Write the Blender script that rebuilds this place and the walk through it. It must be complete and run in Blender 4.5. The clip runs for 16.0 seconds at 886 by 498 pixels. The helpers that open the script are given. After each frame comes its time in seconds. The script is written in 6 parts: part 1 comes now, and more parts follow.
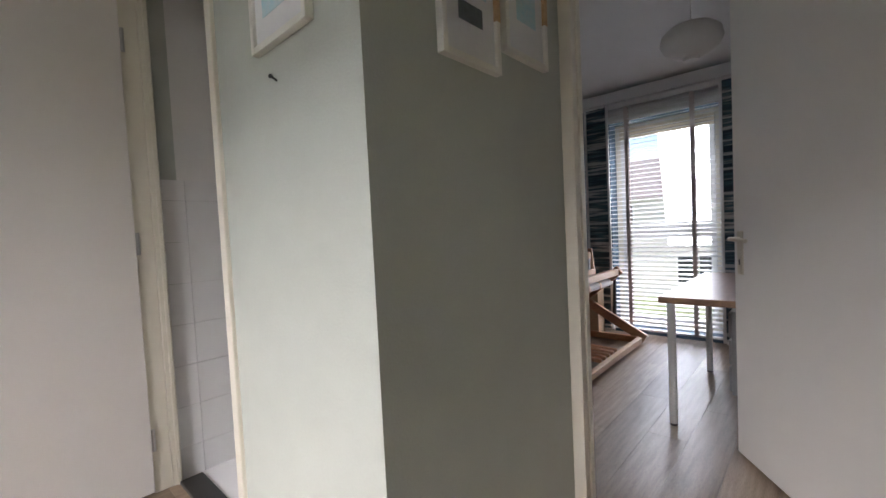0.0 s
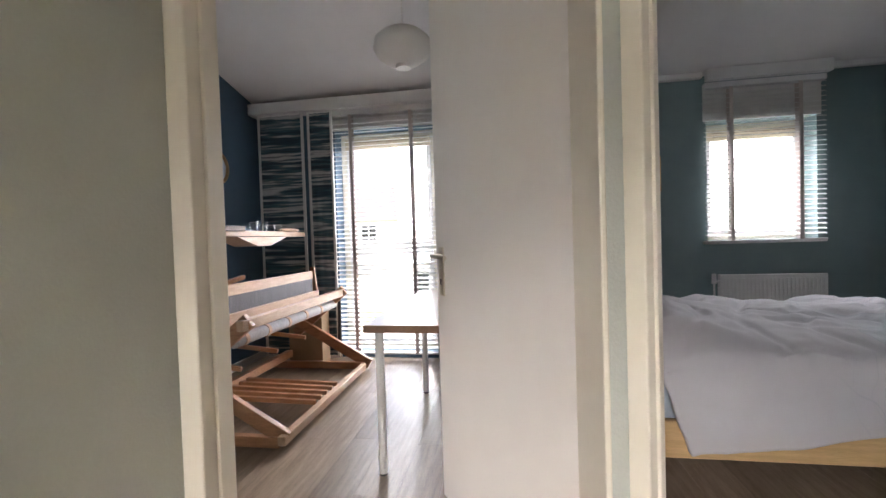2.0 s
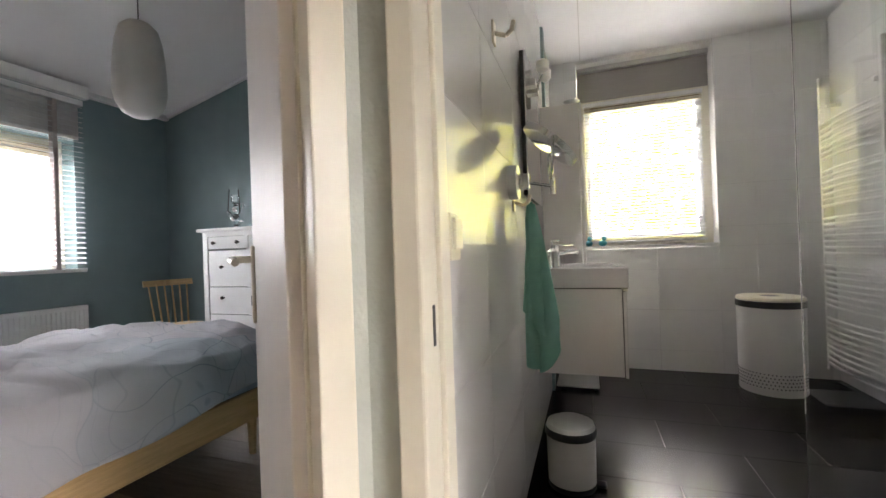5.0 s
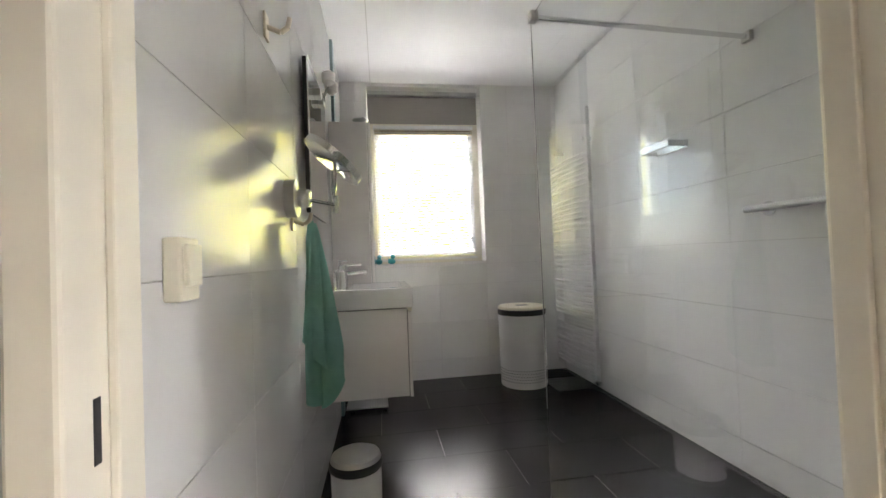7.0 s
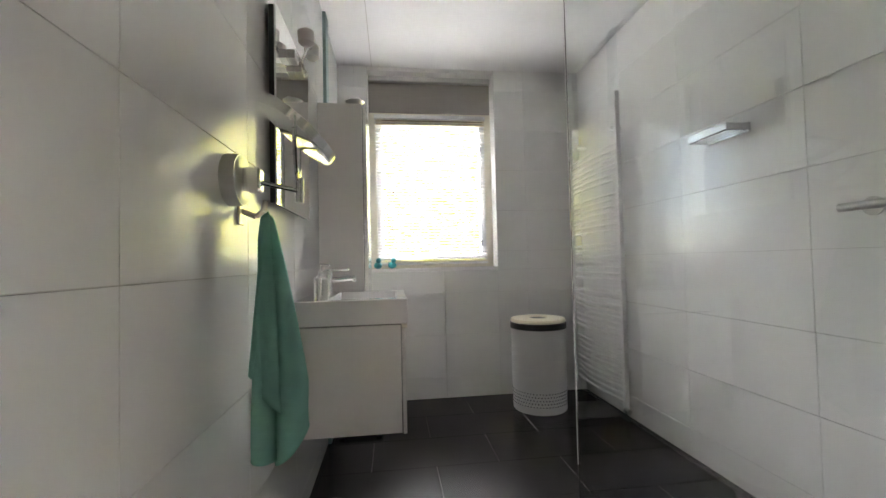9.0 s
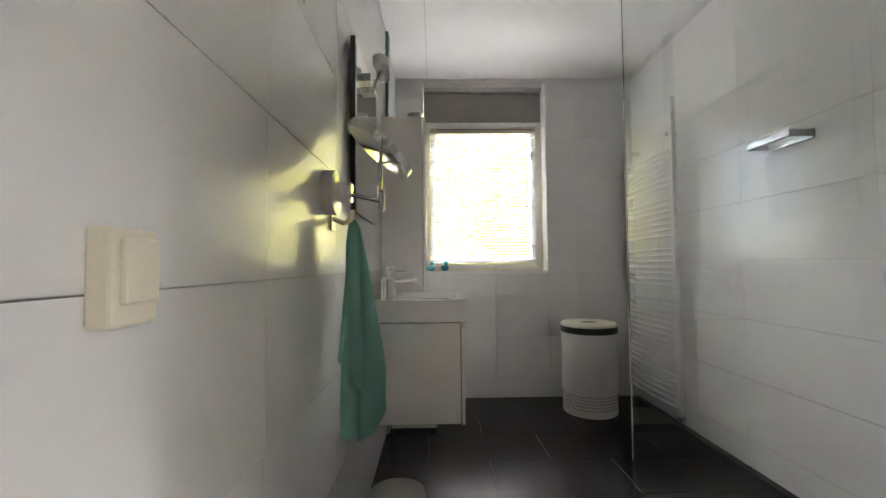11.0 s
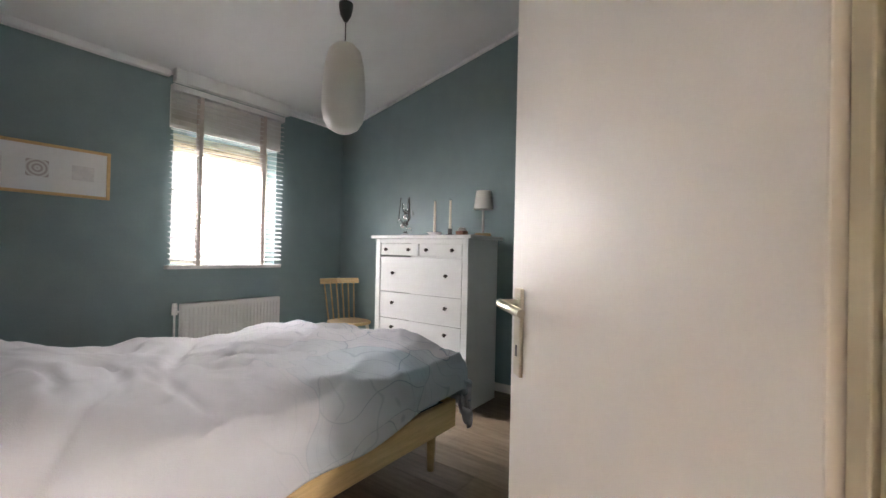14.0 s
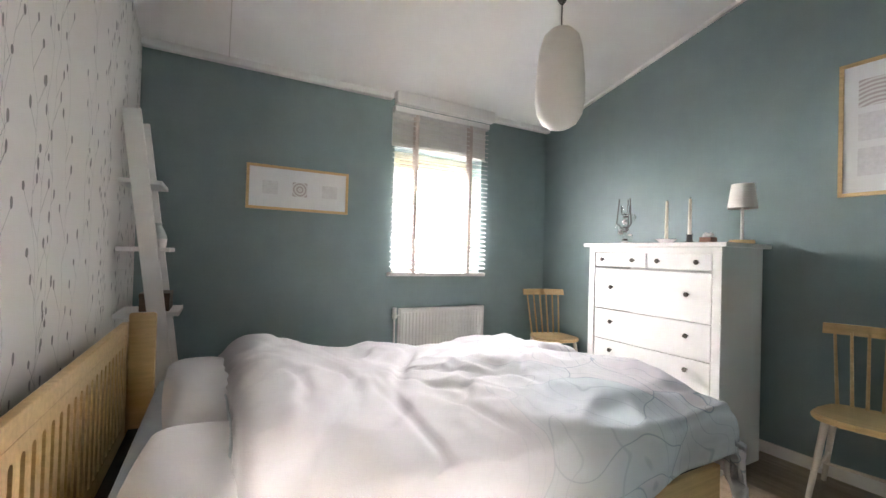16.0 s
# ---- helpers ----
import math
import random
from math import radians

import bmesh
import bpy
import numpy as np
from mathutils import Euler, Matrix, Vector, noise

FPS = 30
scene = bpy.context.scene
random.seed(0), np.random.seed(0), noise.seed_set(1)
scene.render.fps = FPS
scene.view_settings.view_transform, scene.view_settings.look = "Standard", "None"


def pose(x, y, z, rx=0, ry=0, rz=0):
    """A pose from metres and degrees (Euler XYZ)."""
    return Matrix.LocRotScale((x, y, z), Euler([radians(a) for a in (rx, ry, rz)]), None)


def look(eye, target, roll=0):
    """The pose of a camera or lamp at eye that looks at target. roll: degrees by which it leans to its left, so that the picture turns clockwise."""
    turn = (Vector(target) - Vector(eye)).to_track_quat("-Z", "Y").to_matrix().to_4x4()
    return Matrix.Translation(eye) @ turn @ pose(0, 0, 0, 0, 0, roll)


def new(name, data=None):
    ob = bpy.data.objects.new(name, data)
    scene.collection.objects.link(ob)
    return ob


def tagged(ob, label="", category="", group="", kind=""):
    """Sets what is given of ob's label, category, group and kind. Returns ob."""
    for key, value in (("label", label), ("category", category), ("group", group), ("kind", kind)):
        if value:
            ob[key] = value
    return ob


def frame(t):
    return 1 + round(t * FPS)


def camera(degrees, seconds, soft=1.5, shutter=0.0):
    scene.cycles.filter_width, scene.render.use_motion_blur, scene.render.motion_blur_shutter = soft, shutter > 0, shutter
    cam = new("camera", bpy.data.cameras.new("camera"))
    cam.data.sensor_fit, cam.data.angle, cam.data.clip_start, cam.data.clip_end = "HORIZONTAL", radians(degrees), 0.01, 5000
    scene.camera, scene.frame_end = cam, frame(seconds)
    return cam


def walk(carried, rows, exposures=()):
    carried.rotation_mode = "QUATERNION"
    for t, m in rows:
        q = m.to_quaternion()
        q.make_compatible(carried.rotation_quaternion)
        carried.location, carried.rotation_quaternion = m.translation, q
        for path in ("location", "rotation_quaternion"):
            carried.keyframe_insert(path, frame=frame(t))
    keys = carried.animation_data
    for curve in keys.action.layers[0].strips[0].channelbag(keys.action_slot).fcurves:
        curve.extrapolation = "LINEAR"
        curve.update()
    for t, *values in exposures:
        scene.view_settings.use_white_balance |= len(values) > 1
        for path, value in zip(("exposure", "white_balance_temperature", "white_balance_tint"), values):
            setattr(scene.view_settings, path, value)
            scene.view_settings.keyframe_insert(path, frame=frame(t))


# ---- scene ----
cam = camera(94.1, 16.0)
PATH = [
    (0, (2.404, 2.292, 1.138), (1.058, 3.769, 1.055), -2.8),
    (0.5, (2.354, 2.542, 1.123), (1.202, 4.176, 1.044), -2.4),
    (1, (2.356, 2.739, 1.105), (1.457, 4.524, 1.033), -2.4),
    (1.5, (2.388, 2.874, 1.091), (1.773, 4.776, 1.034), -2.0),
    (2, (2.407, 2.938, 1.106), (2.1, 4.914, 1.06), -1.8),
    (2.5, (2.41, 2.974, 1.112), (2.442, 4.973, 1.079), -1.8),
    (3, (2.448, 3.013, 1.097), (2.868, 4.968, 1.078), -2.0),
    (3.5, (2.556, 3.029, 1.085), (3.413, 4.836, 1.062), -2.2),
    (4, (2.688, 3.044, 1.059), (4.0, 4.554, 1.041), -2.2),
    (4.5, (2.783, 3.015, 1.056), (4.458, 4.108, 1.042), -2.5),
    (5, (2.868, 2.992, 1.061), (4.756, 3.652, 1.068), -2.0),
    (7.5, (3.069, 2.943, 1.095), (5.039, 2.6, 1.138), -2.1),
    (8, (3.193, 2.921, 1.098), (5.162, 2.575, 1.146), -1.9),
    (8.5, (3.3, 2.883, 1.1), (5.276, 2.574, 1.154), -1.6),
    (9, (3.38, 2.866, 1.097), (5.364, 2.617, 1.158), -1.3),
    (11.5, (3.178, 3.027, 1.096), (5.175, 3.078, 1.185), -0.1),
    (12, (3.085, 3.133, 1.066), (5.074, 3.321, 1.162), 0.4),
    (12.5, (3.008, 3.184, 1.079), (4.967, 3.574, 1.167), 0.8),
    (13, (2.965, 3.267, 1.103), (4.857, 3.913, 1.17), 1.3),
    (13.5, (2.929, 3.348, 1.152), (4.702, 4.273, 1.175), 1.1),
    (14, (2.853, 3.411, 1.167), (4.476, 4.579, 1.184), 1.3),
    (14.5, (2.847, 3.448, 1.188), (4.282, 4.842, 1.193), 1.5),
    (15, (2.821, 3.575, 1.192), (4.09, 5.121, 1.202), 1.7),
    (15.5, (2.865, 3.679, 1.19), (3.968, 5.348, 1.208), 1.7),
    (16, (2.931, 3.74, 1.187), (3.887, 5.496, 1.212), 1.7),
]
walk(cam, [(t, look(eye, target, roll)) for t, eye, target, roll in PATH], [(0, 1.1, 6300, 20), (1, 1.8, 6500, 21), (1.5, 2.0, 6600, 20), (3, 2.22, 6750, 20), (5, 2.55, 6750, 20), (8, 2.65, 6450, 18), (11.5, 2.32, 6600, 18), (13, 2.8, 7000, 20), (14.5, 3.3, 7200, 20), (16, 4.0, 7250, 20)])

# ---------------------------------------------------------------- light
world = bpy.data.worlds.new("sky")
scene.world = world
world.use_nodes = True
wn = world.node_tree
sky = wn.nodes.new("ShaderNodeTexSky")
sky.sky_type = "NISHITA"
sky.sun_disc = False
sky.sun_elevation = radians(42)
sky.sun_rotation = radians(261)
wn.links.new(sky.outputs[0], wn.nodes["Background"].inputs[0])
wn.nodes["Background"].inputs[1].default_value = 0.15

sun = new("sun", bpy.data.lights.new("sun", "SUN"))
sun.data.energy, sun.data.angle, sun.data.color = 5.0, radians(0.5), (1.0, 0.94, 0.85)
sun.matrix_world = look((0, 0, 20), (20, 3.2, 2.4))


def sky_light(name, eye, target, wide, high, watts, tint):
    """A patch of the open sky above and outside a window."""
    lamp = new(name, bpy.data.lights.new(name, "AREA"))
    lamp.data.shape, lamp.data.size, lamp.data.size_y = "RECTANGLE", wide, high
    lamp.data.energy, lamp.data.color = watts, tint
    lamp.matrix_world = look(eye, target)
    return lamp


DAY = (0.93, 0.97, 1.0)
sky_light("skylight_bedroom", (4.6, 12.2, 3.0), (4.6, 7.0, 1.65), 9.5, 5.0, 880, DAY)
sky_light("skylight_office", (1.3, 12.0, 5.6), (1.3, 6.7, 1.1), 6.0, 2.4, 390, DAY)
sky_light("skylight_bathroom", (10.6, 2.5, 5.0), (6.7, 2.5, 1.7), 5.0, 2.0, 660, (1.0, 1.0, 0.95))
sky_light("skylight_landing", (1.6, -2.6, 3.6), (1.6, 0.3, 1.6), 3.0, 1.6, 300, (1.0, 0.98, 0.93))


# ---------------------------------------------------------------- materials
def mat(name, color, rough=0.5, metal=0.0, var=0.06, scale=6.0, fine=60.0, bump=0.05, coat=0.0, spec=0.5, stretch=(1, 1, 1), second=None):
    """A painted or plain surface with grain at two scales."""
    m = bpy.data.materials.new(name)
    m.use_nodes = True
    nt = m.node_tree
    b = nt.nodes["Principled BSDF"]
    b.inputs["Roughness"].default_value = rough
    b.inputs["Metallic"].default_value = metal
    b.inputs["Coat Weight"].default_value = coat
    b.inputs["Specular IOR Level"].default_value = spec
    tc = nt.nodes.new("ShaderNodeTexCoord")
    mp = nt.nodes.new("ShaderNodeMapping")
    mp.inputs["Scale"].default_value = stretch
    nt.links.new(tc.outputs["Object"], mp.inputs[0])
    n1 = nt.nodes.new("ShaderNodeTexNoise")
    n1.inputs["Scale"].default_value, n1.inputs["Detail"].default_value = scale, 4
    n2 = nt.nodes.new("ShaderNodeTexNoise")
    n2.inputs["Scale"].default_value, n2.inputs["Detail"].default_value = fine, 3
    nt.links.new(mp.outputs[0], n1.inputs["Vector"])
    nt.links.new(mp.outputs[0], n2.inputs["Vector"])
    mix = nt.nodes.new("ShaderNodeMix")
    mix.data_type = "FLOAT"
    mix.inputs[0].default_value = 0.4
    nt.links.new(n1.outputs["Fac"], mix.inputs[2])
    nt.links.new(n2.outputs["Fac"], mix.inputs[3])
    ramp = nt.nodes.new("ShaderNodeValToRGB")
    lo = [c * (1 - var) for c in color] if second is None else list(second)
    hi = [min(1, c * (1 + var)) for c in color]
    ramp.color_ramp.elements[0].position, ramp.color_ramp.elements[0].color = 0.35, (*lo, 1)
    ramp.color_ramp.elements[1].position, ramp.color_ramp.elements[1].color = 0.65, (*hi, 1)
    nt.links.new(mix.outputs[0], ramp.inputs[0])
    nt.links.new(ramp.outputs[0], b.inputs["Base Color"])
    if bump:
        bm = nt.nodes.new("ShaderNodeBump")
        bm.inputs["Strength"].default_value, bm.inputs["Distance"].default_value = bump, 0.004
        nt.links.new(n2.outputs["Fac"], bm.inputs["Height"])
        nt.links.new(bm.outputs[0], b.inputs["Normal"])
    return m


SAGE = mat("sage_wall_paint", (0.50, 0.53, 0.48), 0.6, var=0.03, bump=0.25, fine=140)
TEAL = mat("teal_wall_paint", (0.19, 0.272, 0.28), 0.5, var=0.05, bump=0.2, fine=120)
BLUE = mat("dark_blue_wall_paint", (0.07, 0.13, 0.19), 0.5, var=0.05, bump=0.2, fine=120)
WHITE_WALL = mat("white_wall_paint", (0.78, 0.77, 0.75), 0.6, var=0.02, bump=0.2, fine=140)
CEIL = mat("white_ceiling_paint", (0.80, 0.80, 0.80), 0.7, var=0.015, bump=0.15, fine=160)
FRAME = mat("cream_frame_paint", (0.80, 0.76, 0.65), 0.32, var=0.02, bump=0.08, fine=30)
LEAF = mat("off_white_door_paint", (0.78, 0.745, 0.71), 0.41, var=0.015, bump=0.12, fine=220)
WHITE = mat("white_lacquer", (0.76, 0.76, 0.75), 0.35, var=0.015, bump=0.03)
GLOSS = mat("white_gloss_lacquer", (0.83, 0.81, 0.79), 0.12, var=0.01, bump=0.0, coat=0.5)
CERAMIC = mat("white_ceramic", (0.86, 0.85, 0.85), 0.08, var=0.01, bump=0.0, coat=0.6)
CHROME = mat("chrome", (0.75, 0.75, 0.76), 0.12, 1.0, var=0.03, bump=0.0)
STEEL = mat("brushed_steel", (0.55, 0.55, 0.54), 0.3, 1.0, var=0.05, bump=0.03, stretch=(1, 1, 20))
BRASSY = mat("satin_nickel", (0.72, 0.66, 0.55), 0.28, 1.0, var=0.04, bump=0.0)
DARK = mat("dark_plastic", (0.03, 0.03, 0.032), 0.4, var=0.1, bump=0.02)
BEECH = mat("beech_wood", (0.50, 0.33, 0.17), 0.45, var=0.12, scale=5, fine=40, bump=0.06, stretch=(1, 12, 12), second=(0.40, 0.25, 0.12))
OAK = mat("oak_wood", (0.62, 0.43, 0.22), 0.42, var=0.1, scale=4, fine=36, bump=0.06, stretch=(1, 14, 14), second=(0.52, 0.35, 0.17))
LOOMWOOD = mat("reddish_loom_wood", (0.46, 0.24, 0.13), 0.4, var=0.15, scale=5, fine=40, bump=0.06, stretch=(2, 10, 10), second=(0.34, 0.16, 0.08))
DESKWOOD = mat("brown_desk_veneer", (0.22, 0.12, 0.07), 0.3, var=0.15, scale=5, fine=40, bump=0.03, stretch=(10, 1, 10))
DUVET = mat("white_duvet_cotton", (0.62, 0.62, 0.65), 0.85, var=0.03, scale=4, fine=260, bump=0.25)
SHEET = mat("pale_blue_sheet", (0.50, 0.60, 0.70), 0.85, var=0.04, scale=6, fine=260, bump=0.2)
TOWEL = mat("sea_green_terry", (0.20, 0.46, 0.39), 0.95, var=0.12, scale=10, fine=400, bump=0.7)
BLIND = mat("white_blind_slat", (0.80, 0.80, 0.80), 0.45, var=0.02, bump=0.0)
TAPE = mat("grey_ladder_tape", (0.60, 0.52, 0.49), 0.85, var=0.08, fine=300, bump=0.2)
PAPER_SHADE = mat("white_lamp_shade", (0.80, 0.79, 0.76), 0.7, var=0.02, bump=0.1, fine=90)
GROUT = mat("grey_grout", (0.56, 0.55, 0.53), 0.8, var=0.06, bump=0.2, fine=200)
TILE_GROUT = mat("grey_floor_grout", (0.20, 0.19, 0.185), 0.75, var=0.1, bump=0.2, fine=200)
DARK_GROUT = mat("dark_grout", (0.13, 0.12, 0.115), 0.75, var=0.1, bump=0.2, fine=200)
WALL_TILE = mat("white_gloss_wall_tile", (0.80, 0.80, 0.79), 0.2, var=0.012, scale=2, bump=0.02, fine=8, coat=0.0)
FLOOR_TILE = mat("black_floor_tile", (0.016, 0.014, 0.014), 0.24, spec=0.35, var=0.25, scale=4, fine=50, bump=0.02)
SKIRT = mat("white_skirting_paint", (0.80, 0.79, 0.77), 0.4, var=0.02, bump=0.03)
GLASS = bpy.data.materials.new("clear_glass")
GLASS.use_nodes = True
_g = GLASS.node_tree.nodes["Principled BSDF"]
_g.inputs["Transmission Weight"].default_value, _g.inputs["Roughness"].default_value, _g.inputs["IOR"].default_value = 1.0, 0.0, 1.45
_g.inputs["Base Color"].default_value = (0.97, 0.99, 0.985, 1)
MIRROR = mat("mirror_silver", (0.9, 0.9, 0.9), 0.01, 1.0, var=0.0, bump=0.0)


# ---------------------------------------------------------------- mesh helpers
def box(bm, x0, x1, y0, y1, z0, z1, bevel=0.0):
    r = bmesh.ops.create_cube(bm, size=1.0, matrix=Matrix.Translation(((x0 + x1) / 2, (y0 + y1) / 2, (z0 + z1) / 2)) @ Matrix.Diagonal((x1 - x0, y1 - y0, z1 - z0, 1)))
    if bevel:
        es = list({e for v in r["verts"] for e in v.link_edges})
        bmesh.ops.bevel(bm, geom=es, offset=bevel, segments=2, affect="EDGES", profile=0.5)
    return r["verts"]


def cyl(bm, p, q, r, r2=None, n=16):
    p, q = Vector(p), Vector(q)
    d = q - p
    m = Matrix.Translation((p + q) / 2) @ d.to_track_quat("Z", "Y").to_matrix().to_4x4()
    bmesh.ops.create_cone(bm, cap_ends=True, segments=n, radius1=r, radius2=r if r2 is None else r2, depth=d.length, matrix=m)


def beam(bm, p, q, wide, deep, up=(0, 0, 1), bevel=0.003):
    """A squared bar from p to q."""
    p, q = Vector(p), Vector(q)
    ax = (q - p).normalized()
    s = ax.cross(Vector(up)).normalized()
    u = s.cross(ax)
    m = Matrix(((s.x, u.x, ax.x, 0), (s.y, u.y, ax.y, 0), (s.z, u.z, ax.z, 0), (0, 0, 0, 1)))
    r = bmesh.ops.create_cube(bm, size=1.0, matrix=Matrix.Translation((p + q) / 2) @ m @ Matrix.Diagonal((wide, deep, (q - p).length, 1)))
    if bevel:
        es = list({e for v in r["verts"] for e in v.link_edges})
        bmesh.ops.bevel(bm, geom=es, offset=bevel, segments=1, affect="EDGES")


def lathe(bm, profile, n=32, at=(0, 0, 0)):
    """A turned shape from (radius, height) rows."""
    rings = []
    for r, z in profile:
        rings.append([bm.verts.new((at[0] + r * math.cos(2 * math.pi * i / n), at[1] + r * math.sin(2 * math.pi * i / n), at[2] + z)) for i in range(n)])
    for a, b in zip(rings, rings[1:]):
        for i in range(n):
            bm.faces.new((a[i], a[(i + 1) % n], b[(i + 1) % n], b[i]))
    if profile[0][0] > 1e-4:
        bm.faces.new(rings[0][::-1])
    if profile[-1][0] > 1e-4:
        bm.faces.new(rings[-1])


def prism(bm, poly, z0, z1):
    lo = [bm.verts.new((x, y, z0)) for x, y in poly]
    hi = [bm.verts.new((x, y, z1)) for x, y in poly]
    n = len(poly)
    bm.faces.new(lo[::-1])
    bm.faces.new(hi)
    for i in range(n):
        bm.faces.new((lo[i], lo[(i + 1) % n], hi[(i + 1) % n], hi[i]))


def mesh_of(name, bm, material, smooth=False):
    bmesh.ops.recalc_face_normals(bm, faces=bm.faces)
    me = bpy.data.meshes.new(name)
    bm.to_mesh(me)
    bm.free()
    me.materials.append(material)
    if smooth:
        for p in me.polygons:
            p.use_smooth = True
        me.set_sharp_from_angle(angle=radians(40))
    return me


def part(name, bm, material, parent=None, label="", smooth=False):
    ob = new(name, mesh_of(name, bm, material, smooth))
    ob.parent = parent
    if label:
        ob["label"] = label
    return ob


def setting(name, bm, material, label, category="wall"):
    return tagged(part(name, bm, material), label, category, kind="structure")


def thing(name, label, category, at=(0, 0, 0), turn=0.0, group=""):
    ob = new(name)
    ob.matrix_world = pose(*at, 0, 0, turn)
    ob.empty_display_size = 0.1
    return tagged(ob, label, category, group)


B = bmesh.new


def boxes(name, rows, material, parent=None, label="", bevel=0.0):
    bm = B()
    for r in rows:
        box(bm, *r, bevel=bevel)
    return part(name, bm, material, parent, label)


def wall(name, axis, at, thick, a0, a1, z0, z1, material, label, holes=()):
    """A wall along x ('x') or y ('y') at a coordinate of its first face, with openings (a, b, z, z2) through it."""
    bm = B()
    cuts = sorted({a0, a1, *[h[0] for h in holes], *[h[1] for h in holes]})
    for a, b in zip(cuts, cuts[1:]):
        spans = [(z0, z1)]
        for h in holes:
            if h[0] <= a and b <= h[1]:
                spans = [s for lo, hi in spans for s in ((lo, min(hi, h[2])), (max(lo, h[3]), hi)) if s[1] - s[0] > 1e-4]
        for lo, hi in spans:
            if axis == "x":
                box(bm, a, b, min(at, at + thick), max(at, at + thick), lo, hi)
            else:
                box(bm, min(at, at + thick), max(at, at + thick), a, b, lo, hi)
    bmesh.ops.remove_doubles(bm, verts=bm.verts, dist=1e-5)
    return setting(name, bm, material, label)


# ---------------------------------------------------------------- plan
OFF_W, OFF_E, OFF_N, OFF_S = 0.0, 2.36, 6.72, 3.78
BED_W, BED_E, BED_N = 2.44, 6.0, 7.12
BATH_W, BATH_E, BATH_N, BATH_S = 3.38, 6.72, 3.286, 1.24
BATH_C = 2.69
DIAG_A, DIAG_B = Vector((2.6531, 3.8456)), Vector((3.298, 3.2396))
OFF_A, OFF_B = Vector((1.729, 3.70)), Vector((2.608, 3.833))
OFF_D = (OFF_B - OFF_A).normalized()
OFF_TURN = math.degrees(math.atan2(OFF_D.y, OFF_D.x))
OFF_SLOPE = 0.23
DIAG = (DIAG_B - DIAG_A).normalized()
DIAG_N = Vector((-DIAG.y, DIAG.x))
BED_SLOPE = 0.23
DOOR_H = 2.33


def diag(u, v):
    """A point on the slanted bedroom door wall: u along it, v into the bedroom."""
    p = DIAG_A + DIAG * u + DIAG_N * v
    return p.x, p.y


DLEN = (DIAG_B - DIAG_A).length

# floors
setting("floor_office", (lambda b: (box(b, -0.1, 2.6, 3.90, 6.8, -0.12, -0.004), b)[1])(B()), DARK_GROUT, "subfloor under the office planks", "floor")
setting("floor_bedroom", (lambda b: (prism(b, [diag(0, .06), diag(DLEN, .06), (3.36, 3.29), (6.1, 3.29), (6.1, 7.2), (2.4, 7.2), (2.4, 4.2), (2.62, 4.05)], -0.12, -0.004), b)[1])(B()), DARK_GROUT, "subfloor under the bedroom planks", "floor")
setting("floor_bathroom", (lambda b: (box(b, 3.30, 6.8, 1.15, 3.30, -0.12, -0.002), b)[1])(B()), TILE_GROUT, "grey grout bed of the bathroom floor", "floor")
setting("floor_landing", (lambda b: (prism(b, [(-1, 0.3), (3.34, 0.3), (3.34, 3.22), diag(DLEN, .02), diag(0, .02), (2.6, 3.9), (1.72, 3.9), (1.72, 2.9), (-1, 2.9)], -0.12, -0.006), b)[1])(B()), DARK_GROUT, "subfloor under the landing planks", "floor")
# ---------------------------------------------------------------- walls
wall("wall_office_north", "x", OFF_N, 0.3, -0.1, 2.36, 0, 3.2, BLUE, "dark blue painted office wall with a tall window", [(0.80, 1.76, 0.06, 2.17)])
wall("wall_office_west", "y", OFF_W, -0.1, 3.6, 7.02, 0, 3.3, BLUE, "dark blue painted office wall")
wall("wall_office_south", "x", 3.70, 0.1, -0.1, 1.728, 0, 3.3, SAGE, "grey-green painted wall beside the office doorway")
bm = B()
off_n = Vector((-OFF_D.y, OFF_D.x))
prism(bm, [tuple(OFF_A), tuple(OFF_B), tuple(OFF_B + off_n * .1), tuple(OFF_A + off_n * .1)], DOOR_H, 3.3)
setting("wall_over_office_door", bm, SAGE, "grey-green painted wall over the office doorway")
wall("wall_between_office_and_bedroom", "y", BED_W, -0.08, 4.40, 7.42, 0, 3.5, WHITE_WALL, "partition with pale botanical wallpaper")
wall("wall_bedroom_north", "x", BED_N, 0.3, 2.36, 6.1, 0, 3.2, TEAL, "grey-teal painted bedroom wall with a window", [(4.26, 5.17, 1.02, 2.12)])
wall("wall_bedroom_east", "y", BED_E, 0.1, 3.25, 7.42, 0, 3.6, TEAL, "grey-teal painted bedroom wall")
wall("wall_bathroom_north", "x", BATH_N, 0.064, 3.366, 6.1, 0, 3.5, TEAL, "wall between bathroom and bedroom")
wall("wall_bathroom_east", "y", BATH_E, 0.3, 1.0, 3.55, 0, 2.9, WHITE_WALL, "outer bathroom wall with a window", [(1.995, 3.035, 1.02, 2.66)])
wall("wall_bathroom_south", "x", BATH_S, -0.12, 3.28, 7.02, 0, 2.9, WHITE_WALL, "outer bathroom side wall")
wall("wall_landing_east", "y", 3.316, 0.072, 0.2, 3.285, 0, 2.9, SAGE, "grey-green landing wall with the bathroom doorway", [(2.407, 3.207, 0, DOOR_H)])
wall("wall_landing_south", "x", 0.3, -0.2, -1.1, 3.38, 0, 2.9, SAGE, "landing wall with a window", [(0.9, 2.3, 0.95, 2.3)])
wall("wall_landing_west", "y", -1.0, -0.1, 0.1, 2.9, 0, 2.9, SAGE, "plain landing wall")
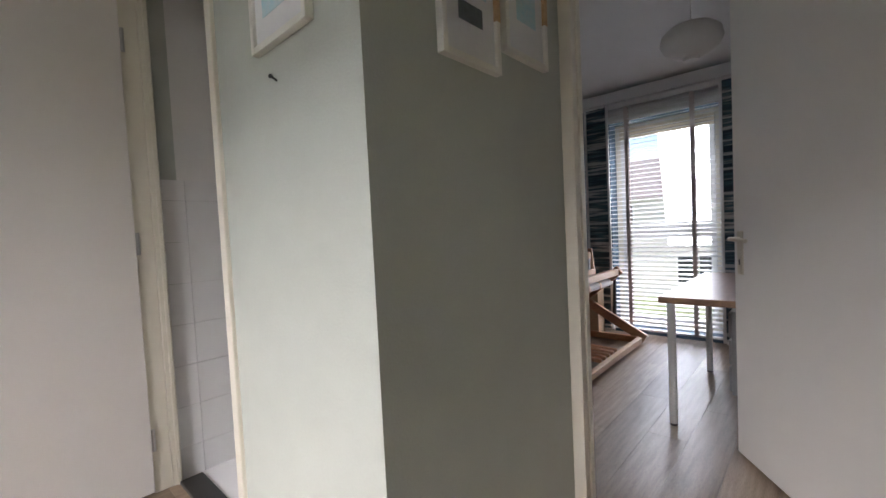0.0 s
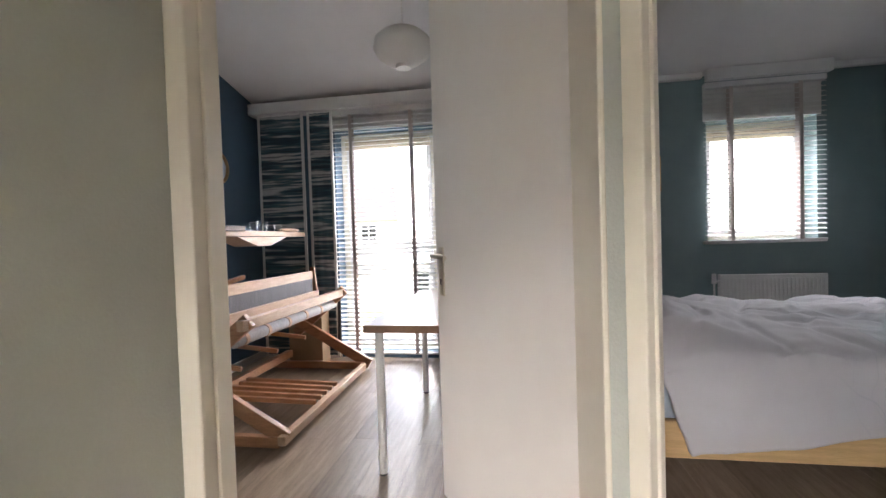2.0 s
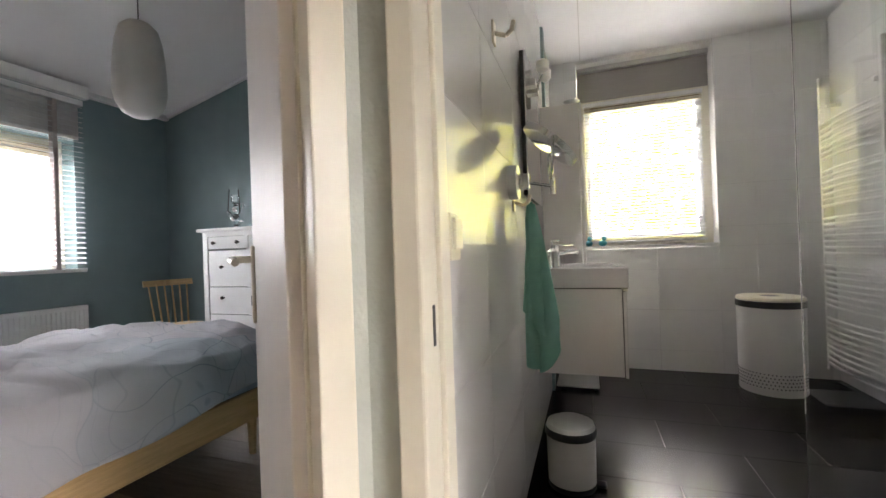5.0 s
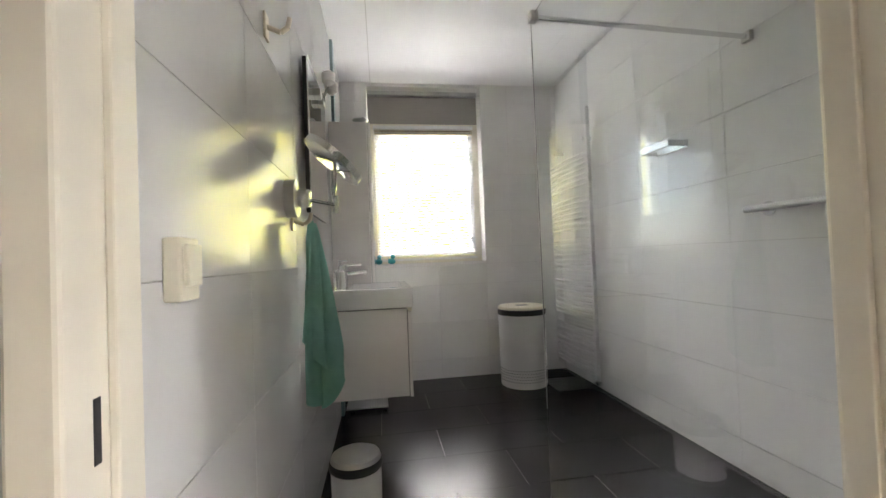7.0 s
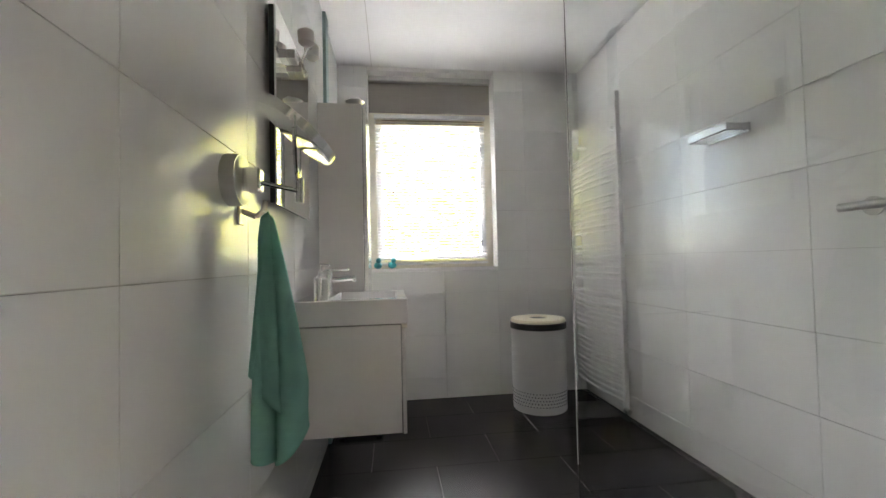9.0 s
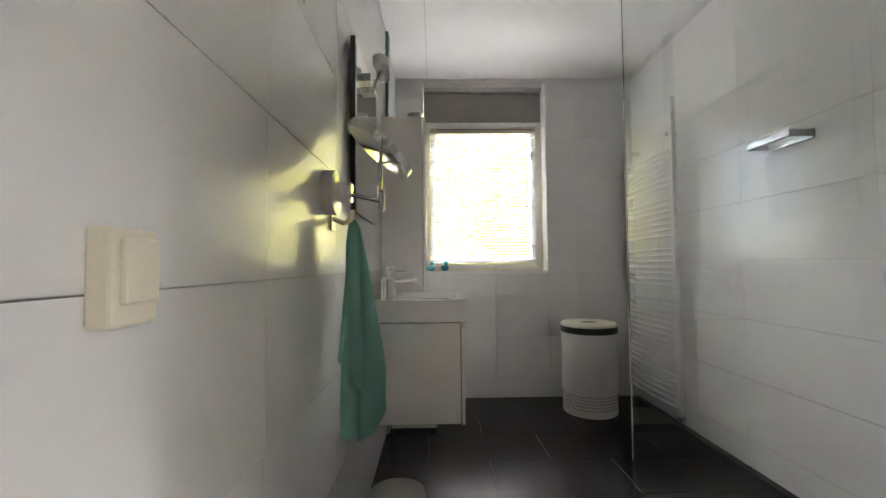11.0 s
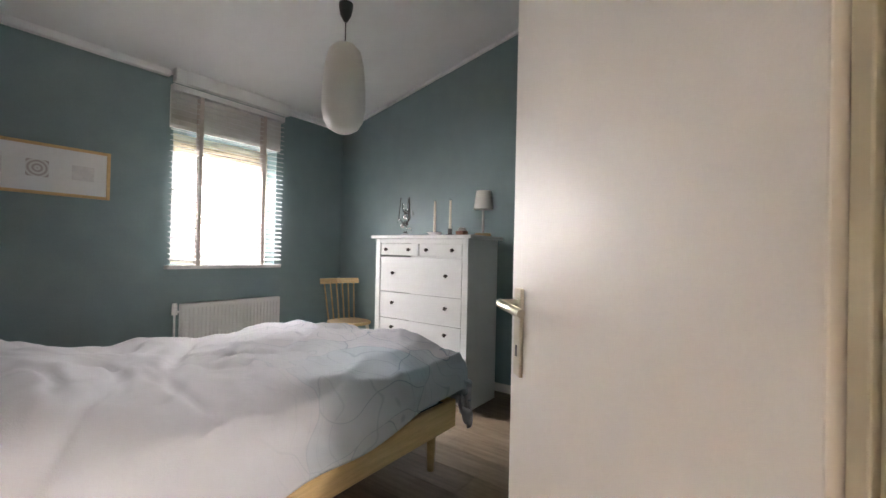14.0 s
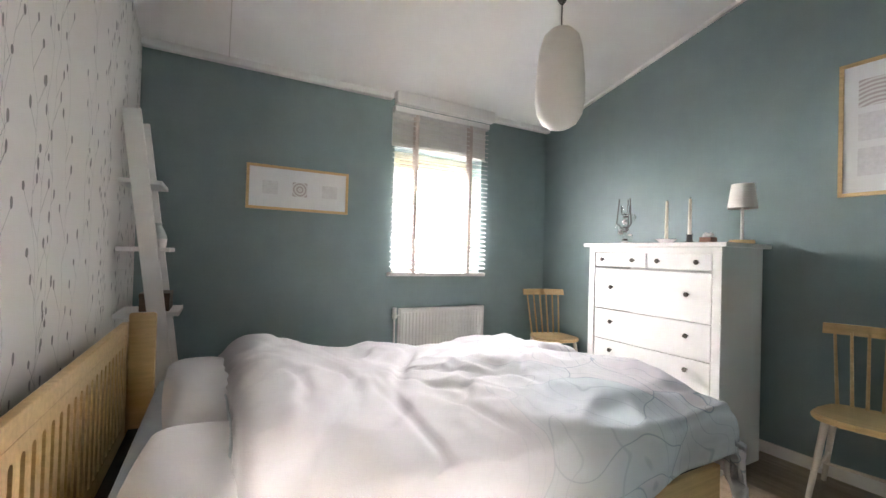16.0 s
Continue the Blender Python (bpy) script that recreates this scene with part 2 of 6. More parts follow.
wall("wall_landing_pictures", "y", 1.729, -0.1, 2.82, 3.70, 0, 2.9, SAGE, "grey-green painted wall with framed pictures")
wall("wall_toilet_front", "x", 2.82, 0.1, -1.0, 1.629, 0, 2.9, SAGE, "grey-green painted wall with the toilet doorway", [(0.112, 0.985, 0, DOOR_H)])
wall("wall_toilet_west", "y", 0.112, -0.08, 2.92, 3.70, 0, 2.9, WHITE_WALL, "white tiled toilet wall")
bm = B()
prism(bm, [(2.609, 3.836), diag(0, 0), diag(0, .1), (2.67, 4.06), (2.605, 4.06), (2.588, 4.012)], 0, 3.3)
prism(bm, [(2.40, 4.40), (2.605, 4.06), (2.67, 4.06), (2.44, 4.40)], 0, 3.3)
setting("wall_door_corner", bm, SAGE, "painted wall corner between the office and bedroom doorways")
bm = B()
u0, u1 = 0.002, 0.868
prism(bm, [diag(0, 0), diag(DLEN, 0), diag(DLEN, .1), diag(0, .1)], DOOR_H, 2.9)
prism(bm, [diag(0, 0), diag(u0, 0), diag(u0, .1), diag(0, .1)], 0, DOOR_H)
prism(bm, [diag(u1, 0), diag(DLEN, 0), diag(DLEN, .1), diag(u1, .1)], 0, DOOR_H)
setting("wall_bedroom_door", bm, SAGE, "slanted grey-green wall with the bedroom doorway")
bm = B()
prism(bm, [diag(0, 0), diag(DLEN, 0), (3.33, 3.29), (3.34, 3.37), (2.45, 4.35), (2.62, 4.0)], 2.9, 3.5)
setting("wall_over_bedroom_door", bm, TEAL, "upper wall over the bedroom doorway")

# ceilings
bm = B()
plan = [(-0.05, 3.72), (2.42, 3.72), (2.42, 6.75), (-0.05, 6.75)]
vs = [bm.verts.new((x, y, h + OFF_SLOPE * (OFF_N - y))) for h in (2.46, 2.56) for x, y in plan]
for f in ((3, 2, 1, 0), (4, 5, 6, 7), (0, 1, 5, 4), (1, 2, 6, 5), (2, 3, 7, 6), (3, 0, 4, 7)):
    bm.faces.new([vs[i] for i in f])
setting("ceiling_office", bm, CEIL, "white sloping office ceiling", "ceiling")
bm = B()
lo = [(2.36, 3.2), (6.1, 3.2), (6.1, 7.2), (2.36, 7.2)]
vs = [bm.verts.new((x, y, 2.54 + BED_SLOPE * (BED_N - y))) for x, y in lo] + [bm.verts.new((x, y, 2.64 + BED_SLOPE * (BED_N - y))) for x, y in lo]
for f in ((3, 2, 1, 0), (4, 5, 6, 7), (0, 1, 5, 4), (1, 2, 6, 5), (2, 3, 7, 6), (3, 0, 4, 7)):
    bm.faces.new([vs[i] for i in f])
setting("ceiling_bedroom", bm, CEIL, "white sloping bedroom ceiling", "ceiling")
setting("ceiling_bathroom", (lambda b: (box(b, 3.3, 6.8, 1.15, 3.30, BATH_C, BATH_C + .1), b)[1])(B()), CEIL, "white bathroom ceiling", "ceiling")
setting("ceiling_landing", (lambda b: (prism(b, [(-1, 0.2), (3.36, 0.2), (3.36, 3.23), diag(DLEN, .03), diag(0, .03), (2.6, 3.86), (1.7, 3.74), (-1, 3.74)], 2.62, 2.72), b)[1])(B()), CEIL, "white landing ceiling", "ceiling")

# ---------------------------------------------------------------- doors
def door_frame(name, label, at, turn, width, jamb=0.035, deep=0.115, high=DOOR_H, rebated=False, far=None, stop=(0.035, 0.07)):
    """A steel door frame; local x across the opening, local y away from the landing."""
    f = tagged(thing(name, label, "door frame", at, turn), kind="structure")
    for side, x0, s in (("jamb", 0, 1), ("jamb", width, -1)):
        bm = B()
        if rebated and s < 0:
            box(bm, width - 0.042, width, -0.004, 0.060, 0, high, 0.003)
            side_ob = part(side, bm, FRAME, f)
            bm = B()
            box(bm, width - 0.034, width, 0.060, 0.0655, 0, high, 0.0015)
            part("rebate", bm, FRAME, side_ob)
            # black strip painted in for the shaded gap and seal beside the leaf
            boxes("rubber_seal", [(width - 0.041, width - 0.004, 0.0657, 0.0780, 0, high - jamb)], DARK, side_ob)
            continue
        if far and s < 0:
            box(bm, width - far[0], width, -0.014, far[1], 0, high, 0.004)
            part(side, bm, FRAME, f)
            continue
        a, b = sorted((x0, x0 + s * jamb))
        box(bm, a, b, -0.014, deep, 0, high, 0.004)
        side_ob = part(side, bm, FRAME, f)
        a, b = sorted((x0 + s * jamb, x0 + s * (jamb + 0.008)))
        bm = B()
        box(bm, a, b, stop[0], stop[1], 0, high - 0.03, 0.002)
        part("stop", bm, FRAME, side_ob)
    bm = B()
    box(bm, jamb, width - jamb, -0.013, deep - 0.001, high - jamb, high, 0.004)
    box(bm, jamb + 0.008, width - jamb - 0.008, stop[0] + .001, stop[1] - .001, high - jamb - 0.016, high - jamb, 0.003)
    part("head", bm, FRAME, f)
    return f


def lever_handle(leaf, x, y, z, side, turn=1):
    """A lever on a long backplate, on the face whose outward way is side (+1/-1 along local y)."""
    bm = B()
    box(bm, x - 0.019, x + 0.019, min(y, y + side * 0.009), max(y, y + side * 0.009), z - 0.165, z + 0.035, 0.003)
    plate = part("backplate", bm, BRASSY, leaf, "satin nickel backplate")
    bm = B()
    cyl(bm, (x, y + side * 0.008, z), (x, y + side * 0.052, z), 0.0095)
    pts = [Vector((x - turn * 0.004, y + side * 0.048, z)), Vector((x + turn * 0.03, y + side * 0.055, z)), Vector((x + turn * 0.08, y + side * 0.054, z - 0.002)), Vector((x + turn * 0.118, y + side * 0.048, z - 0.006))]
    for p, q in zip(pts, pts[1:]):
        cyl(bm, p, q, 0.0095, 0.009)
    part("lever", bm, BRASSY, plate, "satin nickel lever", smooth=True)
    bm = B()
    box(bm, x - 0.004, x + 0.004, min(y + side * 0.0092, y + side * 0.0105), max(y + side * 0.0092, y + side * 0.0105), z - 0.12, z - 0.095)
    part("keyhole", bm, DARK, plate)


def door_leaf(name, label, hinge, toward, width, thick_side, handle_z, high=DOOR_H - 0.05, start=0.022):
    """A leaf hung at hinge that points toward; local x runs along it, its seen face is local y = 0."""
    h, t = Vector(hinge), Vector(toward)
    turn = math.degrees(math.atan2(t.y - h.y, t.x - h.x))
    d = thing(name, label, "door", (h.x, h.y, 0), turn)
    bm = B()
    y1 = 0.04 * thick_side
    box(bm, start, width, min(0, y1), max(0, y1), 0.012, high, 0.0025)
    slab = part("leaf", bm, LEAF, d)
    lever_handle(d, width - 0.055, 0, handle_z, -thick_side, -1)
    lever_handle(d, width - 0.055, y1, handle_z, thick_side, -1)
    for z in (0.25, 1.15, 2.05):
        bm = B()
        cyl(bm, (start - 0.008, y1 * 0.9, z - 0.05), (start - 0.008, y1 * 0.9, z + 0.05), 0.0075, n=12)
        part("hinge", bm, STEEL, d)
    bm = B()
    box(bm, width, width + 0.0015, min(y1 * .2, y1 * .8), max(y1 * .2, y1 * .8), handle_z - 0.16, handle_z + 0.06)
    part("lock_plate", bm, STEEL, d)
    return d


door_frame("door_frame_1", "cream painted steel frame of the office doorway", (OFF_A.x, OFF_A.y, 0), OFF_TURN, 0.889, jamb=0.044, far=(0.014, 0.172))
door_frame("door_frame_2", "cream painted steel frame of the bedroom doorway", (*diag(0.002, 0), 0), math.degrees(math.atan2(DIAG.y, DIAG.x)), 0.866, jamb=0.045, deep=0.05, rebated=True, stop=(0.015, 0.036))
f3 = door_frame("door_frame_3", "cream painted steel frame of the bathroom doorway", (3.316, 3.207, 0), -90, 0.800, jamb=0.036, deep=0.08)
f4 = door_frame("door_frame_4", "cream painted frame of the toilet doorway", (0.10, 2.82, 0), 0, 0.885, jamb=0.045, deep=0.025, stop=(0.004, 0.02))
bm = B()
box(bm, 0.001, 0.040, -0.088, -0.0145, 0, DOOR_H, 0.003)
part("casing", bm, FRAME, f4)
bm = B()
box(bm, 0.0350, 0.0368, 0.018, 0.026, 0.945, 0.995, 0.0004)
part("strike_plate", bm, DARK, f3, "dark strike plate in the jamb")
office_door = door_leaf("office_door", "off-white flush door standing open into the office", (2.590, 3.982), (2.110, 4.662), 0.832, -1, 1.04)
bedroom_door = door_leaf("bedroom_door", "off-white flush door standing open into the bedroom", (3.296, 3.354), (3.758, 3.851), 0.685, -1, 1.055, start=0.0)
boxes("rebate_lip", [(-0.017, -0.0005, -0.036, -0.018, 0.012, DOOR_H - 0.05)], FRAME, bedroom_door, bevel=0.002)
toilet_door = door_leaf("toilet_door", "off-white flush door standing open by the toilet", (0.112, 2.757), (0.072, 1.9), 0.80, 1, 1.05)

# thresholds
setting("threshold_bathroom", (lambda b: (box(b, 3.320, 3.389, 2.444, 3.170, -0.004, 0.012, 0.003), b)[1])(B()), mat("dark_stone_threshold", (0.03, 0.03, 0.03), 0.3, var=0.2), "dark stone threshold of the bathroom", "threshold")
setting("threshold_toilet", (lambda b: (box(b, 0.146, 0.939, 2.83, 2.93, -0.004, 0.014, 0.003), b)[1])(B()), mat("black_threshold", (0.02, 0.02, 0.02), 0.3, var=0.2), "black threshold of the toilet", "threshold")
setting("floor_toilet", (lambda b: (box(b, 0.12, 1.629, 2.93, 3.70, -0.1, 0.002), b)[1])(B()), CERAMIC, "white tiled toilet floor", "floor")
setting("wall_toilet_north", (lambda b: (box(b, 0.12, 1.629, 3.6, 3.70, 0, 2.6), b)[1])(B()), WHITE_WALL, "plain white toilet wall")


# ---------------------------------------------------------------- trim
def trim(name, label, rows, material=SKIRT, category="skirting", bevel=0.003):
    return tagged(boxes(name, rows, material, bevel=bevel), label, category, kind="structure")


trim("baseboard_bedroom", "white skirting board along the bedroom walls", [(2.44, 6.0, 7.105, 7.12, 0, .07), (5.985, 6.0, 3.36, 7.105, 0, .07), (2.44, 2.455, 4.42, 7.105, 0, .07)])
trim("baseboard_office", "white skirting board along the office walls", [(0.0, 0.8, 6.705, 6.72, 0, .07), (0, .015, 3.8, 6.705, 0, .07)])
cov = B()
box(cov, 2.44, 4.215, 7.055, 7.12, 2.508, 2.58, 0.012)
box(cov, 5.215, 6.0, 7.055, 7.12, 2.508, 2.58, 0.012)
box(cov, 4.215, 5.215, 6.97, 7.04, 2.455, 2.56, 0.008)
setting("cornice_bedroom", cov, CEIL, "white cornice along the bedroom ceiling", "cornice")
bm = B()
beam(bm, (5.985, 7.1, 2.535), (5.985, 3.36, 2.535 + BED_SLOPE * 3.74), 0.03, 0.03)
setting("cornice_bedroom_east", bm, CEIL, "narrow white strip along the sloping ceiling", "cornice")
bm = B()
beam(bm, (2.955, 7.1, 2.542), (2.955, 3.9, 2.542 + BED_SLOPE * 3.2), 0.006, 0.008, bevel=0)
setting("ceiling_seam", bm, GROUT, "fine seam between ceiling boards", "trim")
trim("cornice_office", "white pelmet along the office window wall", [(0.0, 2.36, 6.57, 6.72, 2.345, 2.45)], CEIL, "cornice", 0.006)


# ---------------------------------------------------------------- windows and blinds
VENT = mat("beige_vent_paint", (0.62, 0.54, 0.40), 0.45, var=0.04, bump=0.03)
VENT_SLOT = mat("brown_vent_slot", (0.16, 0.12, 0.08), 0.5, var=0.1, bump=0.0)


def window(name, label, x0, x1, z0, z1, at, turn, rail=None, deep=0.16, bar=0.055, vent=0.0):
    """A framed pane set back in its opening; local x across, local y outwards."""
    w = tagged(thing(name, label, "window", at, turn), kind="structure")
    y0, y1 = deep, deep + 0.06
    def ring(nm, a, b, c, d, t, ya, yb, m):
        bm = B()
        box(bm, a, a + t, ya, yb, c, d, 0.003)
        box(bm, b - t, b, ya, yb, c, d, 0.003)
        box(bm, a + t, b - t, ya, yb, c, c + t, 0.003)
        box(bm, a + t, b - t, ya, yb, d - t, d, 0.003)
        return part(nm, bm, m, w)
    ring("outer_frame", x0, x1, z0, z1, bar, y0, y1, FRAME)
    spans = [(z0 + bar, z1 - bar)] if rail is None else [(z0 + bar, rail - 0.03), (rail + 0.03, z1 - bar)]
    if rail is not None:
        boxes("transom", [(x0 + bar, x1 - bar, y0, y1, rail - 0.03, rail + 0.03)], WHITE, w, bevel=0.003)
    for c, d in spans:
        ring("sash", x0 + bar + 0.002, x1 - bar - 0.002, c + 0.002, d - 0.002, 0.045, y0 - 0.012, y1 - 0.015, WHITE)
        p = boxes("pane", [(x0 + bar + 0.045, x1 - bar - 0.045, y0 + 0.012, y0 + 0.018, c + 0.045, d - 0.045)], GLASS, w)
        p.visible_shadow = False
    if vent:
        bm = B()
        box(bm, x0 + bar, x1 - bar, y0 - 0.034, y0 - 0.0125, z1 - bar - vent, z1 - bar, 0.004)
        strip = part("vent_strip", bm, VENT, w, "beige ventilation strip over the pane")
        for k in range(2):
            z = z1 - bar - vent * (0.33 + 0.34 * k)
            boxes("vent_slot", [(x0 + bar + 0.05, x1 - bar - 0.02, y0 - 0.0352, y0 - 0.0338, z - 0.003, z + 0.003)], VENT_SLOT, strip)
    return w


def blind(name, label, x0, x1, z0, z1, at, turn, pitch, width, tapes, tilt=8, headrail=0.05, stack=0):
    """A slatted blind; local y outwards, slats level at local y = 0."""
    b = thing(name, label, "blind", at, turn)
    bm = B()
    box(bm, x0, x1, -width / 2 - 0.004, width / 2 + 0.004, z1 - headrail, z1, 0.004)
    part("headrail", bm, BLIND, b)
    bm = B()
    box(bm, x0, x1, -width / 2, width / 2, z0, z0 + 0.018, 0.004)
    part("bottom_rail", bm, BLIND, b)
    bm = B()
    n, c = 4, math.radians(tilt)
    rows = []
    for i in range(n + 1):
        s = (i / n - 0.5) * width
        rows.append((s * math.cos(c), s * math.sin(c) + 0.003 * (1 - (2 * i / n - 1) ** 2)))
    for i in range(n):
        (ya, za), (yb, zb) = rows[i], rows[i + 1]
        vs = [bm.verts.new(v) for v in ((x0 + .004, ya, za), (x1 - .004, ya, za), (x1 - .004, yb, zb), (x0 + .004, yb, zb), (x0 + .004, ya, za + .0025), (x1 - .004, ya, za + .0025), (x1 - .004, yb, zb + .0025), (x0 + .004, yb, zb + .0025))]
        for f in ((3, 2, 1, 0), (4, 5, 6, 7), (0, 1, 5, 4), (2, 3, 7, 6), (1, 2, 6, 5), (3, 0, 4, 7)):
            bm.faces.new([vs[k] for k in f])
    slat = mesh_of("slat", bm, BLIND)
    z = z0 + 0.018 + pitch
    while z < z1 - headrail - 0.01:
        o = new("slat", slat)
        o.parent = b
        o.location = (0, 0, z)
        z += pitch
    for x in tapes:
        for y in (-width / 2 - 0.003, width / 2 + 0.001):
            boxes("ladder_tape", [(x - 0.016, x + 0.016, y, y + 0.002, z0 + 0.01, z1 - headrail + 0.01)], TAPE, b)
    return b


window("window_1", "white framed bedroom window with one pane", 4.26, 5.17, 1.02, 2.12, (0, BED_N, 0), 0, vent=0.10)
window("window_2", "tall white framed office window with a transom", 0.80, 1.76, 0.06, 2.17, (0, OFF_N, 0), 0, rail=1.05, vent=0.10)
blind("venetian_blind", "white slatted blind with grey ladder tapes over the bedroom window", 4.225, 5.205, 1.0, 2.455, (0, 7.07, 0), 0, 0.043, 0.05, (4.44, 5.0), tilt=14)
blind("venetian_blind", "tall white slatted blind with grey ladder tapes over the office window", 0.76, 1.775, 0.05, 2.345, (0, 6.66, 0), 0, 0.043, 0.05, (0.99, 1.565), tilt=10)
trim("window_lintel_bedroom", "white panel over the bedroom window", [(4.23, 5.20, 7.104, 7.1195, 2.12, 2.455)], WHITE_WALL, "panel")
trim("window_lintel_office", "white panel over the office window", [(0.79, 1.77, 6.704, 6.7195, 2.17, 2.344)], WHITE_WALL, "panel")
trim("window_sill_bedroom", "white window sill under the bedroom blind", [(4.22, 5.21, 7.06, 7.28, 0.985, 1.012)], WHITE, "window sill")
# bathroom window, local x runs along -y
window("window_3", "cream framed bathroom window in a deep recess", -3.035, -1.995, 1.05, 2.36, (BATH_E, 0, 0), -90, deep=0.13, bar=0.06, vent=0.05)
trim("window_lintel_bathroom", "grey panel over the bathroom window", [(6.85, 6.90, 1.997, 3.033, 2.36, 2.64)], mat("grey_blind_fabric", (0.34, 0.32, 0.29), 0.8, var=0.05, stretch=(1, 1, 30)), "panel")
trim("blind_cassette", "grey roller cassette over the bathroom window", [(6.80, 6.85, 1.999, 3.031, 2.615, 2.655)], STEEL, "cassette", 0.006)
trim("window_sill_bathroom", "white tiled bathroom window sill", [(6.712, 6.86, 1.997, 3.033, 1.022, 1.05)], CERAMIC, "window sill", 0.003)
blind("venetian_blind", "fine white slatted blind in the bathroom window", -2.99, -2.05, 1.075, 2.33, (6.815, 0, 0), -90, 0.026, 0.024, (), tilt=4, headrail=0.03)
w3 = bpy.data.objects["window_3"]
for z in (1.25, 2.05):
    bm = B()
    box(bm, -2.105, -2.085, 0.10, 0.118, z - 0.03, z + 0.03, 0.003)
    cyl(bm, (-2.095, 0.10, z), (-2.17, 0.085, z + 0.03), 0.006, 0.005)
    part("latch", bm, CHROME, w3, "chrome window latch", smooth=True)
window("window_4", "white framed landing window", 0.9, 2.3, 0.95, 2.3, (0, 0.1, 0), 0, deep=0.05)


def bracket_curtain(x0, x1):
    c = thing("curtain_panel", "flat curtain panel with dark blue and grey horizontal brush stripes", "curtain", group="striped curtain panels")
    bm = B()
    n = 10
    for i in range(n):
        xa, xb = x0 + (x1 - x0) * i / n, x0 + (x1 - x0) * (i + 1) / n
        ya, yb = (6.612 + 0.006 * math.sin(i * 1.7), 6.612 + 0.006 * math.sin((i + 1) * 1.7))
        vs = [bm.verts.new(v) for v in ((xa, ya, .03), (xb, yb, .03), (xb, yb, 2.345), (xa, ya, 2.345), (xa, ya + .004, .03), (xb, yb + .004, .03), (xb, yb + .004, 2.345), (xa, ya + .004, 2.345))]
        for f in ((0, 1, 2, 3), (7, 6, 5, 4), (0, 4, 5, 1), (3, 2, 6, 7)) + (((0, 3, 7, 4),) if i == 0 else ()) + (((1, 5, 6, 2),) if i == n - 1 else ()):
            bm.faces.new([vs[k] for k in f])
    bmesh.ops.remove_doubles(bm, verts=bm.verts, dist=1e-5)
    part("cloth", bm, STRIPES, c, smooth=True)
    boxes("hem_bar", [(x0, x1, 6.606, 6.622, .02, .045)], WHITE, c, bevel=0.003)
    boxes("top_rail", [(x0, x1, 6.604, 6.624, 2.325, 2.344)], WHITE, c, bevel=0.003)
    boxes("edge_band", [(x0 - .024, x0 - .001, 6.608, 6.624, .03, 2.345), (x1 + .001, x1 + .024, 6.608, 6.624, .03, 2.345)], WHITE, c, "pale edge band")


def striped():
    m = mat("brush_striped_cloth", (0.05, 0.09, 0.13), 0.85, var=0.1, fine=200, bump=0.2)
    nt = m.node_tree
    b = nt.nodes["Principled BSDF"]
    tc = nt.nodes.new("ShaderNodeTexCoord")
    mp = nt.nodes.new("ShaderNodeMapping")
    mp.inputs["Scale"].default_value = (1.3, 1, 24)
    n = nt.nodes.new("ShaderNodeTexNoise")
    n.inputs["Scale"].default_value, n.inputs["Detail"].default_value = 1.6, 3
    nt.links.new(tc.outputs["Object"], mp.inputs[0])
    nt.links.new(mp.outputs[0], n.inputs["Vector"])
    r = nt.nodes.new("ShaderNodeValToRGB")
    r.color_ramp.interpolation = "LINEAR"
    e = r.color_ramp.elements
    e[0].position, e[0].color = 0.40, (0.035, 0.06, 0.085, 1)
    e[1].position, e[1].color = 0.62, (0.50, 0.53, 0.54, 1)
    k = e.new(0.50)
    k.color = (0.06, 0.13, 0.17, 1)
    k = e.new(0.55)
    k.color = (0.17, 0.19, 0.21, 1)
    nt.links.new(n.outputs["Fac"], r.inputs[0])
    nt.links.new(r.outputs[0], b.inputs["Base Color"])
    return m


STRIPES = striped()
bracket_curtain(0.095, 0.51)
bracket_curtain(0.60, 0.80)
bracket_curtain(1.80, 2.10)

# ---------------------------------------------------------------- bedroom things
def noise_at(x, y, z=0.0, s=1.0):
    return noise.noise(Vector((x * s, y * s, z * s)))


bed = thing("bed", "oak double bed frame with a slatted headboard against the wallpapered wall", "bed")
HX0, HX1, BY0, BY1 = 2.54, 4.775, 4.68, 6.17
bm = B()
box(bm, HX0 + .05, HX1, BY0, BY0 + .03, .205, .355, 0.006)
part("side_rail", bm, OAK, bed)
bm = B()
box(bm, HX0 + .05, HX1, BY1 - .03, BY1, .205, .355, 0.006)
part("side_rail", bm, OAK, bed)
bm = B()
box(bm, HX1 - .03, HX1, BY0 + .03, BY1 - .03, .205, .355, 0.006)
part("foot_rail", bm, OAK, bed)
bm = B()
box(bm, HX0 + .05, HX1 - .03, BY0 + .03, BY1 - .03, .30, .33)
part("slat_base", bm, DARK, bed, "dark slatted base under the mattress")
for x in (2.72, 4.63):
    for y in (BY0 + .06, BY1 - .06):
        bm = B()
        cyl(bm, (x, y, 0), (x, y, .21), .018, .026, 14)
        part("leg", bm, OAK, bed, smooth=True)
HB0, HB1, HBZ = 4.26, 6.15, 0.825
# the shade inside the slots is put into this dark panel's colour
SLOT_SHADE = mat("dark_slot_shade", (0.10, 0.06, 0.03), 0.5, var=0.15, scale=5, fine=40, bump=0.04)
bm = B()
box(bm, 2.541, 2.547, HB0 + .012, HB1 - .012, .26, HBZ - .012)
headboard = part("headboard", bm, SLOT_SHADE, bed, "oak headboard with upright slots")
